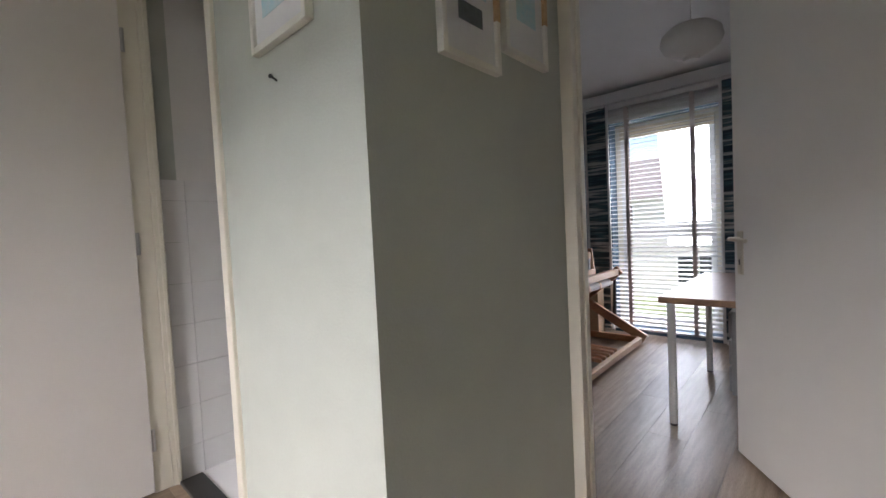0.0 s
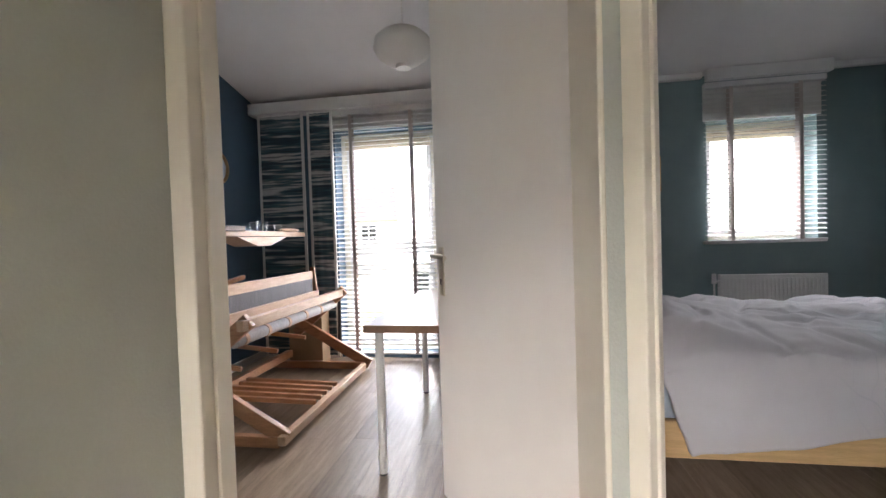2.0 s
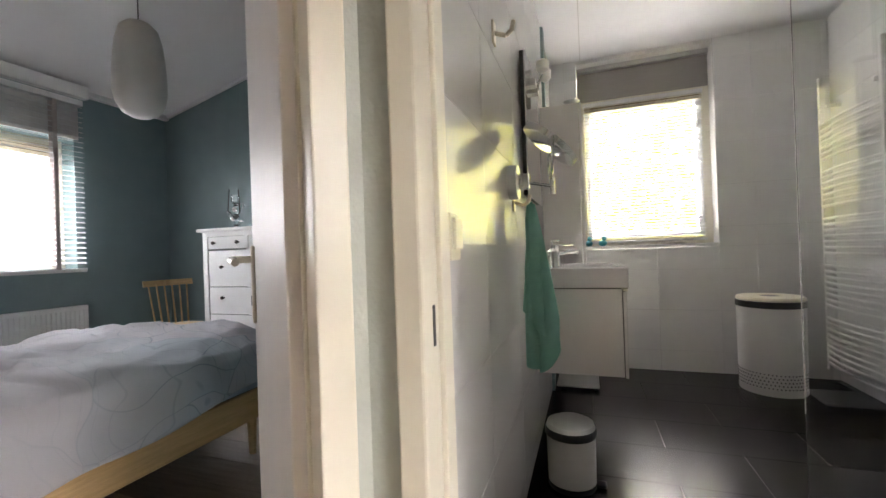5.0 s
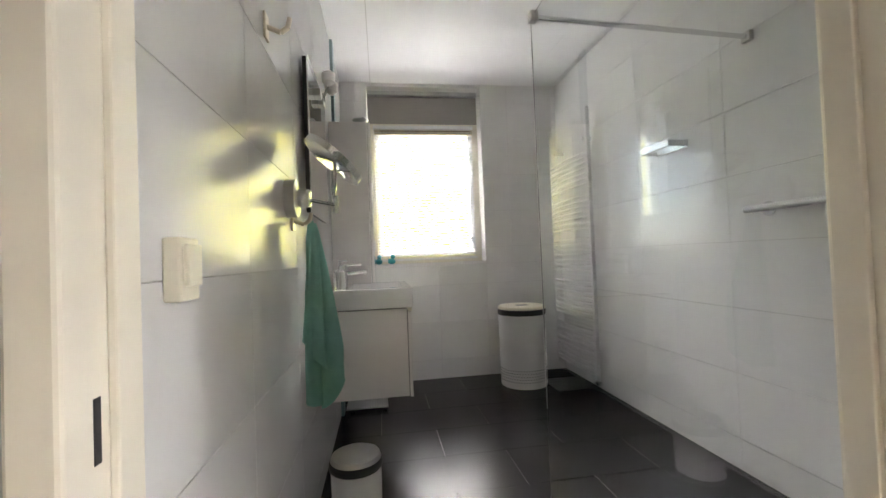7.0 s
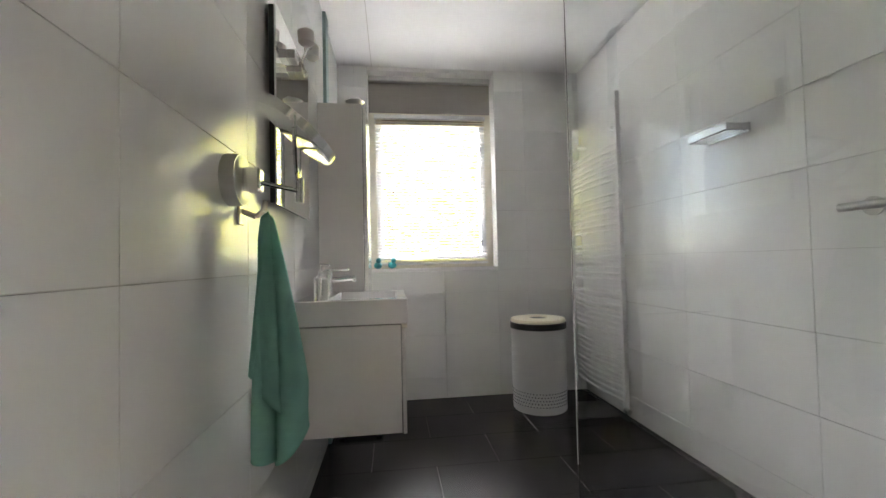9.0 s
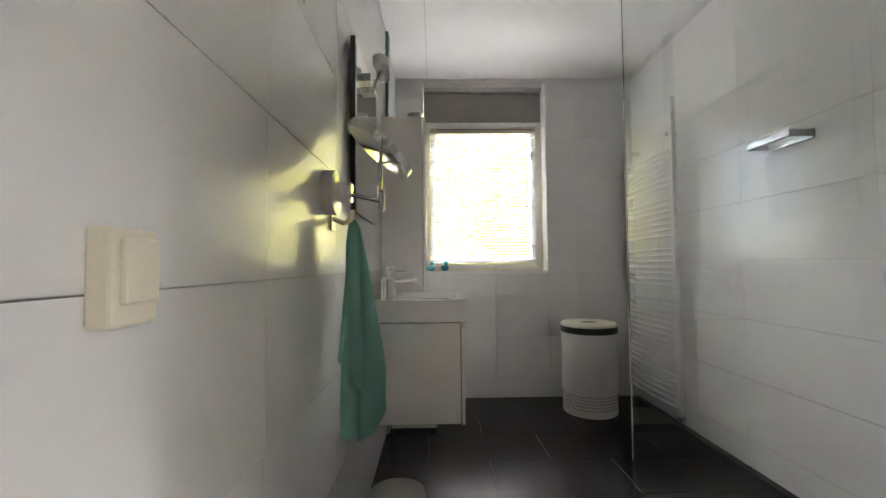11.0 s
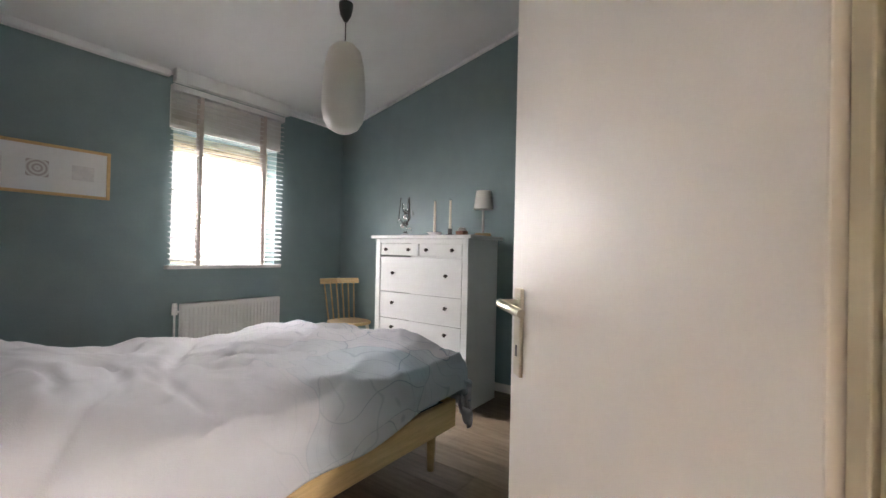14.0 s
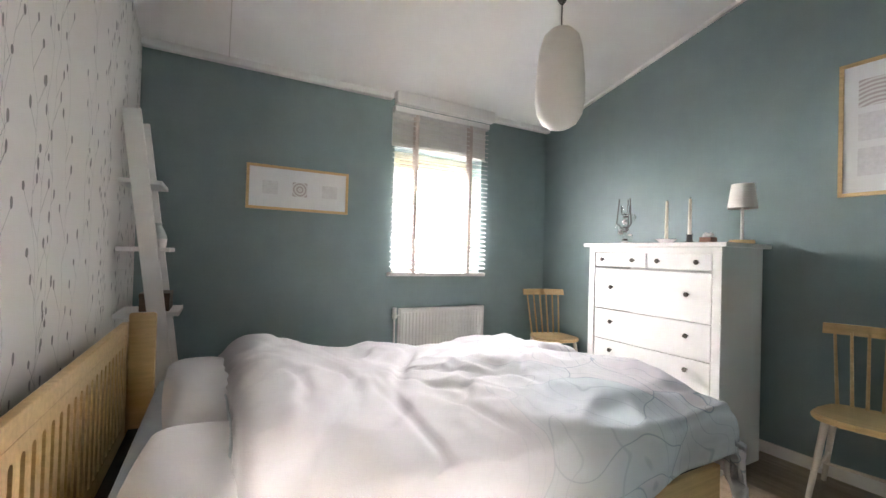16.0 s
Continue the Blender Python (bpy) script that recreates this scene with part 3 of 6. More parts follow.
for name, row in (("end_post", (2.547, 2.575, HB0, HB0 + .075, 0, HBZ)), ("end_post", (2.547, 2.575, HB1 - .075, HB1, 0, HBZ)), ("top_rail", (2.547, 2.575, HB0 + .075, HB1 - .075, HBZ - .055, HBZ)), ("bottom_rail", (2.547, 2.575, HB0 + .075, HB1 - .075, .25, .36))):
    bm = B()
    box(bm, *row, 0.004)
    part(name, bm, OAK, headboard)


def slot_board(pitch, radius, low, high):
    """A strip of board between two slot middles, with the rounded slot heads cut out of its sides."""
    bm = B()
    h = pitch / 2
    arch = high - 0.05
    side = [(h, high), (h, arch + radius)] + [(h - radius * math.sin(k * math.pi / 12), arch + radius * math.cos(k * math.pi / 12)) for k in range(1, 7)] + [(h - radius, low)]
    ring = side + [(-y, z) for y, z in reversed(side)]
    lo = [bm.verts.new((2.549, y, z)) for y, z in ring]
    hi = [bm.verts.new((2.5745, y, z)) for y, z in ring]
    bm.faces.new(lo)
    bm.faces.new(hi[::-1])
    for i in range(len(ring)):
        j = (i + 1) % len(ring)
        bm.faces.new((lo[j], lo[i], hi[i], hi[j]))
    bmesh.ops.recalc_face_normals(bm, faces=bm.faces)
    return mesh_of("slat", bm, OAK)


PITCH = (HB1 - HB0 - .15) / 28
slatm = slot_board(PITCH, .013, .36, HBZ - .055)
for i in range(28):
    o = new("slat", slatm)
    o.parent = headboard
    o.location = (0, HB0 + .075 + PITCH * (i + .5), 0)
# wings at both ends of the headboard
for y, out in ((HB1 - .035, 2.685), (HB0 + .005, 2.785)):
    bm = B()
    box(bm, 2.5755, out, y, y + .03, .0, HBZ + .045, 0.013)
    part("headboard_wing", bm, OAK, bed, "rounded oak wing of the headboard", smooth=True)

mattress = thing("mattress", "thick mattress in a pale blue fitted sheet on the bed frame", "mattress")
bm = B()
box(bm, 2.695, 4.72, BY0 + .045, BY1 - .045, .33, .56, 0.045)
part("fitted_sheet", bm, SHEET, mattress, smooth=True)


def pillow(cx, cy, lx, ly, h, z, turn, tiltx):
    p = thing("pillow", "plump white cotton pillow on the bed", "pillow", (cx, cy, z), turn, "bed pillows")
    bm = B()
    nu, nv = 22, 22
    grid = {}
    for side in (1, -1):
        for i in range(nu + 1):
            for j in range(nv + 1):
                u, v = 2 * i / nu - 1, 2 * j / nv - 1
                k = max(0.0, (1 - abs(u) ** 3.2)) ** 0.55 * max(0.0, (1 - abs(v) ** 3.2)) ** 0.55
                pin = 1 - 0.05 * (abs(u * v) ** 2)
                w = 0.012 * noise_at(u * 2 + cx * 7, v * 2 + cy * 5, side) * k
                zz = (h if side > 0 else h * 0.55) * k * side + w
                if side < 0 and (i in (0, nu) or j in (0, nv)):
                    continue
                grid[side, i, j] = bm.verts.new((u * lx / 2 * pin, v * ly / 2 * pin, zz + tiltx * u))
    g = lambda s, i, j: grid.get((s, i, j)) or grid[1, i, j]
    for s in (1, -1):
        for i in range(nu):
            for j in range(nv):
                q = (g(s, i, j), g(s, i + 1, j), g(s, i + 1, j + 1), g(s, i, j + 1))
                bm.faces.new(q if s > 0 else q[::-1])
    part("pillow_case", bm, DUVET, p, smooth=True)
    return p


pillow(2.985, 5.66, 0.45, 0.85, 0.090, 0.595, 4, -0.03)
pillow(2.975, 4.97, 0.45, 0.55, 0.080, 0.588, -3, -0.03)


def duvet_print():
    m = mat("duvet_leaf_print", (0.55, 0.55, 0.585), 0.85, var=0.02, scale=3, fine=260, bump=0.22)
    nt = m.node_tree
    b = nt.nodes["Principled BSDF"]
    base = next(l.from_socket for l in nt.links if l.to_socket == b.inputs["Base Color"])
    tc = nt.nodes.new("ShaderNodeTexCoord")
    v = nt.nodes.new("ShaderNodeTexVoronoi")
    v.feature, v.inputs["Scale"].default_value = "DISTANCE_TO_EDGE", 2.3
    v2 = nt.nodes.new("ShaderNodeTexVoronoi")
    v2.feature, v2.inputs["Scale"].default_value = "F1", 2.3
    wv = nt.nodes.new("ShaderNodeTexWave")
    wv.inputs["Scale"].default_value, wv.inputs["Distortion"].default_value, wv.inputs["Detail"].default_value = 3.6, 5.0, 0
    warp = nt.nodes.new("ShaderNodeTexNoise")
    warp.inputs["Scale"].default_value = 1.7
    nt.links.new(tc.outputs["Object"], warp.inputs["Vector"])
    bend = nt.nodes.new("ShaderNodeVectorMath")
    bend.operation = "MULTIPLY_ADD"
    bend.inputs[1].default_value = (0.9, 0.9, 0.9)
    nt.links.new(warp.outputs["Color"], bend.inputs[0])
    nt.links.new(tc.outputs["Object"], bend.inputs[2])
    for nd in (v, v2, wv):
        nt.links.new(bend.outputs[0], nd.inputs["Vector"])
    line = nt.nodes.new("ShaderNodeMapRange")
    line.inputs["From Min"].default_value, line.inputs["From Max"].default_value = 0.0, 0.012
    line.inputs["To Min"].default_value, line.inputs["To Max"].default_value = 0.9, 0.0
    nt.links.new(v.outputs["Distance"], line.inputs["Value"])
    vein = nt.nodes.new("ShaderNodeMapRange")
    vein.inputs["From Min"].default_value, vein.inputs["From Max"].default_value = 0.985, 1.0
    vein.inputs["To Min"].default_value, vein.inputs["To Max"].default_value = 0.0, 0.45
    nt.links.new(wv.outputs["Fac"], vein.inputs["Value"])
    sx = nt.nodes.new("ShaderNodeSeparateXYZ")
    nt.links.new(tc.outputs["Object"], sx.inputs[0])
    zone = nt.nodes.new("ShaderNodeMapRange")
    zone.inputs["From Min"].default_value, zone.inputs["From Max"].default_value = 3.70, 4.50
    sl = nt.nodes.new("ShaderNodeMath")
    sl.operation, sl.inputs[1].default_value = "MULTIPLY", -0.28
    ad = nt.nodes.new("ShaderNodeMath")
    ad.operation = "ADD"
    of = nt.nodes.new("ShaderNodeMath")
    of.operation, of.inputs[1].default_value = "ADD", 1.45
    nt.links.new(sx.outputs["Y"], sl.inputs[0])
    nt.links.new(sl.outputs[0], of.inputs[0])
    nt.links.new(of.outputs[0], ad.inputs[0])
    nt.links.new(sx.outputs["X"], ad.inputs[1])
    nt.links.new(ad.outputs[0], zone.inputs["Value"])
    tint = nt.nodes.new("ShaderNodeMix")
    tint.data_type = "RGBA"
    tint.inputs[7].default_value = (0.40, 0.51, 0.56, 1)
    cell = nt.nodes.new("ShaderNodeSeparateColor")
    nt.links.new(v2.outputs["Color"], cell.inputs[0])
    cr = nt.nodes.new("ShaderNodeMapRange")
    cr.inputs["From Min"].default_value, cr.inputs["From Max"].default_value, cr.inputs["To Max"].default_value = 0.35, 0.75, 0.75
    nt.links.new(cell.outputs[0], cr.inputs["Value"])
    mm = nt.nodes.new("ShaderNodeMath")
    mm.operation = "MULTIPLY"
    nt.links.new(cr.outputs[0], mm.inputs[0])
    nt.links.new(zone.outputs[0], mm.inputs[1])
    nt.links.new(mm.outputs[0], tint.inputs[0])
    nt.links.new(base, tint.inputs[6])
    both = nt.nodes.new("ShaderNodeMath")
    both.operation = "MAXIMUM"
    nt.links.new(line.outputs[0], both.inputs[0])
    nt.links.new(vein.outputs[0], both.inputs[1])
    lz = nt.nodes.new("ShaderNodeMath")
    lz.operation = "MULTIPLY"
    nt.links.new(both.outputs[0], lz.inputs[0])
    nt.links.new(zone.outputs[0], lz.inputs[1])
    ink = nt.nodes.new("ShaderNodeMix")
    ink.data_type = "RGBA"
    ink.inputs[7].default_value = (0.20, 0.27, 0.34, 1)
    nt.links.new(lz.outputs[0], ink.inputs[0])
    nt.links.new(tint.outputs[2], ink.inputs[6])
    nt.links.new(ink.outputs[2], b.inputs["Base Color"])
    return m


EDGE_SHADE = mat("grey_blue_edge_shade", (0.42, 0.49, 0.53), 0.85, var=0.03, fine=260, bump=0.2)


def duvet():
    d = thing("duvet", "crumpled white duvet with a pale blue leaf print at its foot", "duvet")
    bm = B()
    nu, nv = 170, 170
    x0, y0 = 2.965, BY0 + 0.02
    lx, ly = 1.795, BY1 - BY0 - 0.04
    dropy, dropx, r = 0.36, 0.34, 0.09

    def fold(s, length, drop):
        """Arc length s along a cloth that hangs over both edges: place along, and drop."""
        if s < 0:
            a = min(1.0, -s / (r * 1.57))
            return -r * math.sin(a * 1.57) * 0.55 - 0.008, (r * (1 - math.cos(a * 1.57)) + max(0.0, -s - r * 1.57))
        if s > length:
            q, z = fold(length - s, length, drop)
            return length - q, z
        return s, 0.0

    grid = []
    for i in range(nu + 1):
        row = []
        for j in range(nv + 1):
            u = (lx + dropx) * i / nu
            v = -dropy + (ly + 2 * dropy) * j / nv
            hem = 1.08 - 0.46 * min(1, max(0, (u - 0.15) / 1.6))
            vv = v if v > 0 else v * hem
            px, zx = fold(u, lx, dropx) if u > lx else (u, 0.0)
            py, zy = fold(vv, ly, dropy)
            # the opened edge near the pillows slants and puffs up
            slant = (0.12 * min(1, -v / dropy) if v < 0 else 0.02 * math.sin(v * 4)) * max(0, 1 - u / 0.7)
            puff = 0.085 * math.exp(-((u - 0.16) / 0.20) ** 2) * min(1, max(0, (v + 0.05) / 0.2))
            roll = -0.035 * math.exp(-(u / 0.03) ** 2)
            top = 1.0 if zx + zy < 0.02 else 0.35
            w = 0.0
            w += 0.040 * noise_at(u, v, 3.1, 1.5)
            soft_abs = lambda n_: math.sqrt(n_ * n_ + 0.006)
            w += 0.040 * (1 - soft_abs(noise_at(u * 0.8 + v * 0.45, v * 0.8 - u * 0.45, 8.0, 2.3))) ** 3
            w += 0.020 * (1 - soft_abs(noise_at(u * 0.6 - v * 1.0, v * 0.5 + u * 0.8, 2.0, 3.7))) ** 4
            # pulled creases that run out from the middle
            ang = math.atan2(v - 0.75, u - 0.55)
            far = math.hypot(v - 0.75, u - 0.55)
            fan = soft_abs(noise_at(ang * 1.9, far * 0.9, 41.0, 1.6))
            w -= 0.028 * math.exp(-((fan - 0.077) / 0.10) ** 2) * min(1, far / 0.3) * (0.5 + noise_at(u, v, 13.0, 1.6))
            c2 = soft_abs(noise_at(u * 1.1 - v * 0.6, v * 0.6 + u * 0.5, 33.0, 3.0))
            w -= 0.018 * math.exp(-((c2 - 0.077) / 0.09) ** 2) * (0.6 + noise_at(u, v, 17.0, 1.8))
            w += 0.0025 * noise_at(u, v, 5.0, 14.0)
            crown = 0.060 * math.sin(math.pi * min(1, max(0, v / ly))) ** 0.6 if 0 < v < ly else 0.0
            z = 0.590 + (puff + roll + w * 1.0 + crown) * top - (zx + zy)
            side = 0.022 * math.sin(u * 7 + 3 * noise_at(u, v, 1, 2)) * min(1, zy / 0.15)
            sidex = 0.02 * math.sin(v * 8) * min(1, zx / 0.12)
            row.append(bm.verts.new((x0 + px + slant + sidex + (w * 0.2 if zx > 0.05 else 0), y0 + py + (-side if v < 0 else side) - (0.5 * w * (1 - top) if v < 0 else 0), max(0.225, z))))
        grid.append(row)
    for i in range(nu):
        for j in range(nv):
            bm.faces.new((grid[i][j], grid[i + 1][j], grid[i + 1][j + 1], grid[i][j + 1]))
    edge = [v.co.copy() for v in grid[0] if y0 + 0.03 < v.co.y < y0 + ly - 0.03]
    o = part("cover", bm, duvet_print(), d, smooth=True)
    for p in o.data.polygons:
        p.use_smooth = True
    s = o.modifiers.new("thickness", "SOLIDIFY")
    s.thickness, s.offset = 0.03, -1
    # an added strip along the opened edge, coloured as its shaded thickness
    ln = B()
    rows = []
    for k in range(4):
        rows.append([ln.verts.new((c.x - 0.004 + 0.006 * k, c.y, c.z - 0.012 - 0.026 * k)) for c in edge])
    for p, q in zip(rows, rows[1:]):
        for i in range(len(edge) - 1):
            ln.faces.new((p[i], p[i + 1], q[i + 1], q[i]))
    lo = part("lining", ln, EDGE_SHADE, d, "grey-blue strip coloured as the shade along the opened edge", smooth=True)
    t = lo.modifiers.new("thickness", "SOLIDIFY")
    t.thickness = 0.006
    return d


duvet()

# chest of drawers
chest = thing("chest_of_drawers", "white painted chest of drawers with small dark knobs", "chest")
CX0, CX1, CY0, CY1, CH = 5.40, 5.835, 5.01, 5.94, 1.30
bm = B()
box(bm, 5.362, 5.86, 4.975, 5.978, CH - .025, CH, 0.004)
part("top_board", bm, WHITE, chest)
bm = B()
box(bm, CX0, CX1, CY0, CY0 + .02, 0, CH - .025, 0.002)
box(bm, CX0, CX1, CY1 - .02, CY1, 0, CH - .025, 0.002)
box(bm, CX1 - .012, CX1 - .002, CY0 + .02, CY1 - .02, .08, CH - .026)
box(bm, CX0 + .014, CX1 - .02, CY0 + .02, CY1 - .02, .08, .10)
part("carcass", bm, WHITE, chest)
bm = B()
for y in (CY0, CY1 - .05):
    box(bm, CX0 - .012, CX0, y, y + .05, 0, CH - .026, 0.002)
box(bm, CX0 - .0115, CX0, CY0 + .05, CY1 - .05, 1.235, CH - .026, 0.002)
box(bm, CX0 - .0115, CX0, CY0 + .05, CY1 - .05, .05, .10, 0.002)
part("face_frame", bm, WHITE, chest)
kn = B()
lathe(kn, [(0.0055, 0), (0.0055, 0.012), (0.012, 0.018), (0.015, 0.026), (0.012, 0.033), (0.0, 0.035)], 14)
bmesh.ops.rotate(kn, verts=kn.verts, cent=(0, 0, 0), matrix=Matrix.Rotation(radians(-90), 3, "Y"))
KNOB = mesh_of("knob", kn, mat("dark_bronze", (0.06, 0.05, 0.045), 0.35, 0.8, var=0.1), True)


def drawer(y0, y1, z0, z1, knobs, kz=None):
    bm = B()
    box(bm, CX0 - .008, CX0 + .010, y0 + .002, y1 - .002, z0 + .0005, z1 - .0005, 0.002)
    d = part("drawer_front", bm, WHITE, chest)
    for y in knobs:
        o = new("knob", KNOB)
        o.parent, o.location = d, (CX0 - .008, y, kz or (z0 + z1) / 2)
        o["label"] = "dark bronze knob"


ym = (CY0 + CY1) / 2
drawer(CY0 + .053, ym - .004, 1.135, 1.232, (CY0 + .13, ym - .09))
drawer(ym + .004, CY1 - .053, 1.135, 1.232, (ym + .09, CY1 - .13))
for z0, z1, kz in ((.834, 1.122, .99), (.616, .828, .746), (.36, .610, .547), (.105, .354, .28)):
    drawer(CY0 + .053, CY1 - .053, z0, z1, (CY0 + .185, CY1 - .21), kz)


# spindle chairs
def spindle_chair(at, turn, label):
    """A light wooden chair with a spindle back; local -y is its front."""
    c = thing("spindle_chair", label, "chair", at, turn, "spindle-back chairs")
    bm = B()
    n = 28
    ring = []
    for k in range(n):
        a = 2 * math.pi * k / n
        ring.append((0.20 * math.copysign(abs(math.cos(a)) ** 0.6, math.cos(a)) * (1.08 if math.sin(a) < 0 else 0.95), 0.19 * math.copysign(abs(math.sin(a)) ** 0.6, math.sin(a))))
    prism(bm, ring, .418, .448)
    bmesh.ops.bevel(bm, geom=list(bm.edges), offset=0.008, segments=2, affect="EDGES")
    part("seat", bm, OAK, c, smooth=True)
    for sx in (-1, 1):
        for sy in (-1, 1):
            bm = B()
            cyl(bm, (sx * .20, sy * .19 + (.02 if sy > 0 else -.02), 0), (sx * .145, sy * .13, .425), .011, .017, 12)
            part("leg", bm, LEGWOOD, c, "pale painted leg", smooth=True)
        bm = B()
        cyl(bm, (sx * .178, -.175, .17), (sx * .178, .175, .17), .008, n=10)
        part("stretcher", bm, LEGWOOD, c, smooth=True)
    bm = B()
    cyl(bm, (-.178, 0, .17), (.178, 0, .17), .008, n=10)
    part("stretcher", bm, LEGWOOD, c, smooth=True)
    for k in range(6):
        x = -.15 + .06 * k
        bm = B()
        cyl(bm, (x * .95, .155, .44), (x * 1.12, .235, .83), .0085, .007, 10)
        part("spindle", bm, OAK, c, smooth=True)
    bm = B()
    pts = []
    for k in range(13):
        t = k / 6 - 1
        pts.append((t * .215, .25 - .035 * t * t))
    for (xa, ya), (xb, yb) in zip(pts, pts[1:]):
        vs = [bm.verts.new(v) for v in ((xa, ya - .012, .812), (xb, yb - .012, .812), (xb, yb + .004, .868), (xa, ya + .004, .868), (xa, ya + .010, .812), (xb, yb + .010, .812), (xb, yb + .022, .868), (xa, ya + .022, .868))]
        for f in ((0, 1, 2, 3), (7, 6, 5, 4), (0, 4, 5, 1), (3, 2, 6, 7), (0, 3, 7, 4), (1, 5, 6, 2)):
            bm.faces.new([vs[q] for q in f])
    bmesh.ops.remove_doubles(bm, verts=bm.verts, dist=1e-5)
    part("top_rail", bm, OAK, c, smooth=True)
    return c


LEGWOOD = mat("pale_painted_wood", (0.66, 0.60, 0.52), 0.45, var=0.06, bump=0.04)
spindle_chair((5.73, 6.66, 0), -16, "light wooden spindle-back chair in the corner by the chest")
spindle_chair((5.74, 4.50, 0), -80, "light wooden spindle-back chair beside the door")


# radiator
def panel_radiator():
    r = thing("radiator", "white ribbed panel radiator under the bedroom window", "radiator")
    x0, x1, z0, z1 = 4.33, 5.20, .16, .70
    bm = B()
    box(bm, x0, x1, 7.045, 7.055, z0, z1, 0.003)
    face = part("front_panel", bm, WHITE, r)
    n = 26
    bm = B()
    box(bm, -.009, .009, 7.037, 7.0452, z0 + .03, z1 - .03, 0.003)
    rib = mesh_of("rib", bm, WHITE)
    for k in range(n):
        o_ = new("rib", rib)
        o_.parent, o_.location = face, (x0 + .03 + (x1 - x0 - .06) * k / (n - 1), 0, 0)
    boxes("rear_panel", [(x0, x1, 7.095, 7.105, z0, z1)], WHITE, r, bevel=0.003)
    boxes("top_grille", [(x0, x1, 7.055, 7.095, z1 - .006, z1 + .002)] , WHITE, r)
    boxes("bracket", [(x0 + .15, x0 + .18, 7.105, 7.12, z0, z1 - .05), (x1 - .18, x1 - .15, 7.105, 7.12, z0, z1 - .05)], WHITE, r)
    bm = B()
    cyl(bm, (x0 - .045, 7.07, z1 - .06), (x0, 7.07, z1 - .06), .010)
    cyl(bm, (x0 - .045, 7.07, z1 - .08), (x0 - .045, 7.07, z1 + .01), .021, .018)
    part("thermostat_valve", bm, WHITE, r, smooth=True)
    bm = B()
    cyl(bm, (x0 - .045, 7.07, 0), (x0 - .045, 7.07, z1 - .08), .008)
    part("pipe", bm, WHITE, r, smooth=True)


panel_radiator()


# pictures
def picture(name, label, centre, wide, high, turn, frame_mat, inset, bar=0.02, deep=0.022, prints=()):
    """A framed print on a wall; local x across, local -y out of the wall."""
    p = thing(name, label, "picture", centre, turn)
    bm = B()
    w, h = wide / 2, high / 2
    box(bm, -w, -w + bar, -deep, 0, -h, h, 0.002)
    box(bm, w - bar, w, -deep, 0, -h, h, 0.002)
    box(bm, -w + bar, w - bar, -deep + .0005, 0, -h, -h + bar, 0.002)
    box(bm, -w + bar, w - bar, -deep + .0005, 0, h - bar, h, 0.002)
    part("frame", bm, frame_mat, p)
    boxes("mount", [(-w + bar, w - bar, -deep + .010, -.002, -h + bar, h - bar)], PAPER, p, "white paper mount")
    for x0, x1, z0, z1, m in prints:
        boxes("print", [(x0, x1, -deep + .0085, -deep + .0098, z0, z1)], m, p)
    return p


PAPER = mat("white_paper", (0.74, 0.75, 0.76), 0.3, var=0.02, bump=0.02)
FAINT = mat("faint_grey_print", (0.66, 0.66, 0.67), 0.7, var=0.06, scale=30, bump=0)


def rosette():
    m = mat("ring_print", (0.62, 0.60, 0.58), 0.7, var=0.1, scale=60, bump=0)
    nt = m.node_tree
    tc = nt.nodes.new("ShaderNodeTexCoord")
    wv = nt.nodes.new("ShaderNodeTexWave")
    wv.wave_type, wv.rings_direction = "RINGS", "Y"
    wv.inputs["Scale"].default_value, wv.inputs["Distortion"].default_value = 14, 1.5
    nt.links.new(tc.outputs["Object"], wv.inputs["Vector"])
    r = nt.nodes.new("ShaderNodeValToRGB")
    r.color_ramp.elements[0].color, r.color_ramp.elements[1].color = (0.45, 0.40, 0.39, 1), (0.70, 0.70, 0.70, 1)
    nt.links.new(wv.outputs["Fac"], r.inputs[0])
    nt.links.new(r.outputs[0], nt.nodes["Principled BSDF"].inputs["Base Color"])
    return m


RING = rosette()
picture("framed_print", "wide oak-framed print with pale shapes on the teal wall", (3.475, 7.118, 1.655), .76, .335, 0, OAK, 0, prints=[(-.055, .055, -.055, .055, RING), (-.27, -.16, -.05, .05, FAINT), (.17, .29, -.05, .05, FAINT)])
picture("framed_print", "tall oak-framed print with three shells on the teal wall", (5.998, 4.553, 1.94), .33, .74, -90, OAK, 0, prints=[(-.085, .085, .115, .265, RING), (-.085, .085, -.07, .08, FAINT), (-.085, .085, -.26, -.11, FAINT)])


# pendant lamps
def pendant(name, label, at, profile, ceiling, cap_z, cable_mat, cup_top=None):
    p = thing(name, label, "lamp", at)
    bm = B()
    lathe(bm, profile, 40)
    part("shade", bm, PAPER_SHADE, p, smooth=True)
    bm = B()
    cyl(bm, (0, 0, profile[-1][1] - .01), (0, 0, ceiling - at[2]), .0035, n=8)
    part("cable", bm, cable_mat, p, smooth=True)
    bm = B()
    lathe(bm, [(.012, cap_z - .02), (.035, cap_z + .02), (.045, cap_z + .07), (.045, ceiling - at[2] + 0.01 if cup_top is None else cup_top)], 24)
    part("ceiling_cup", bm, DARK if cable_mat is DARK else PAPER_SHADE, p, smooth=True)
    return p


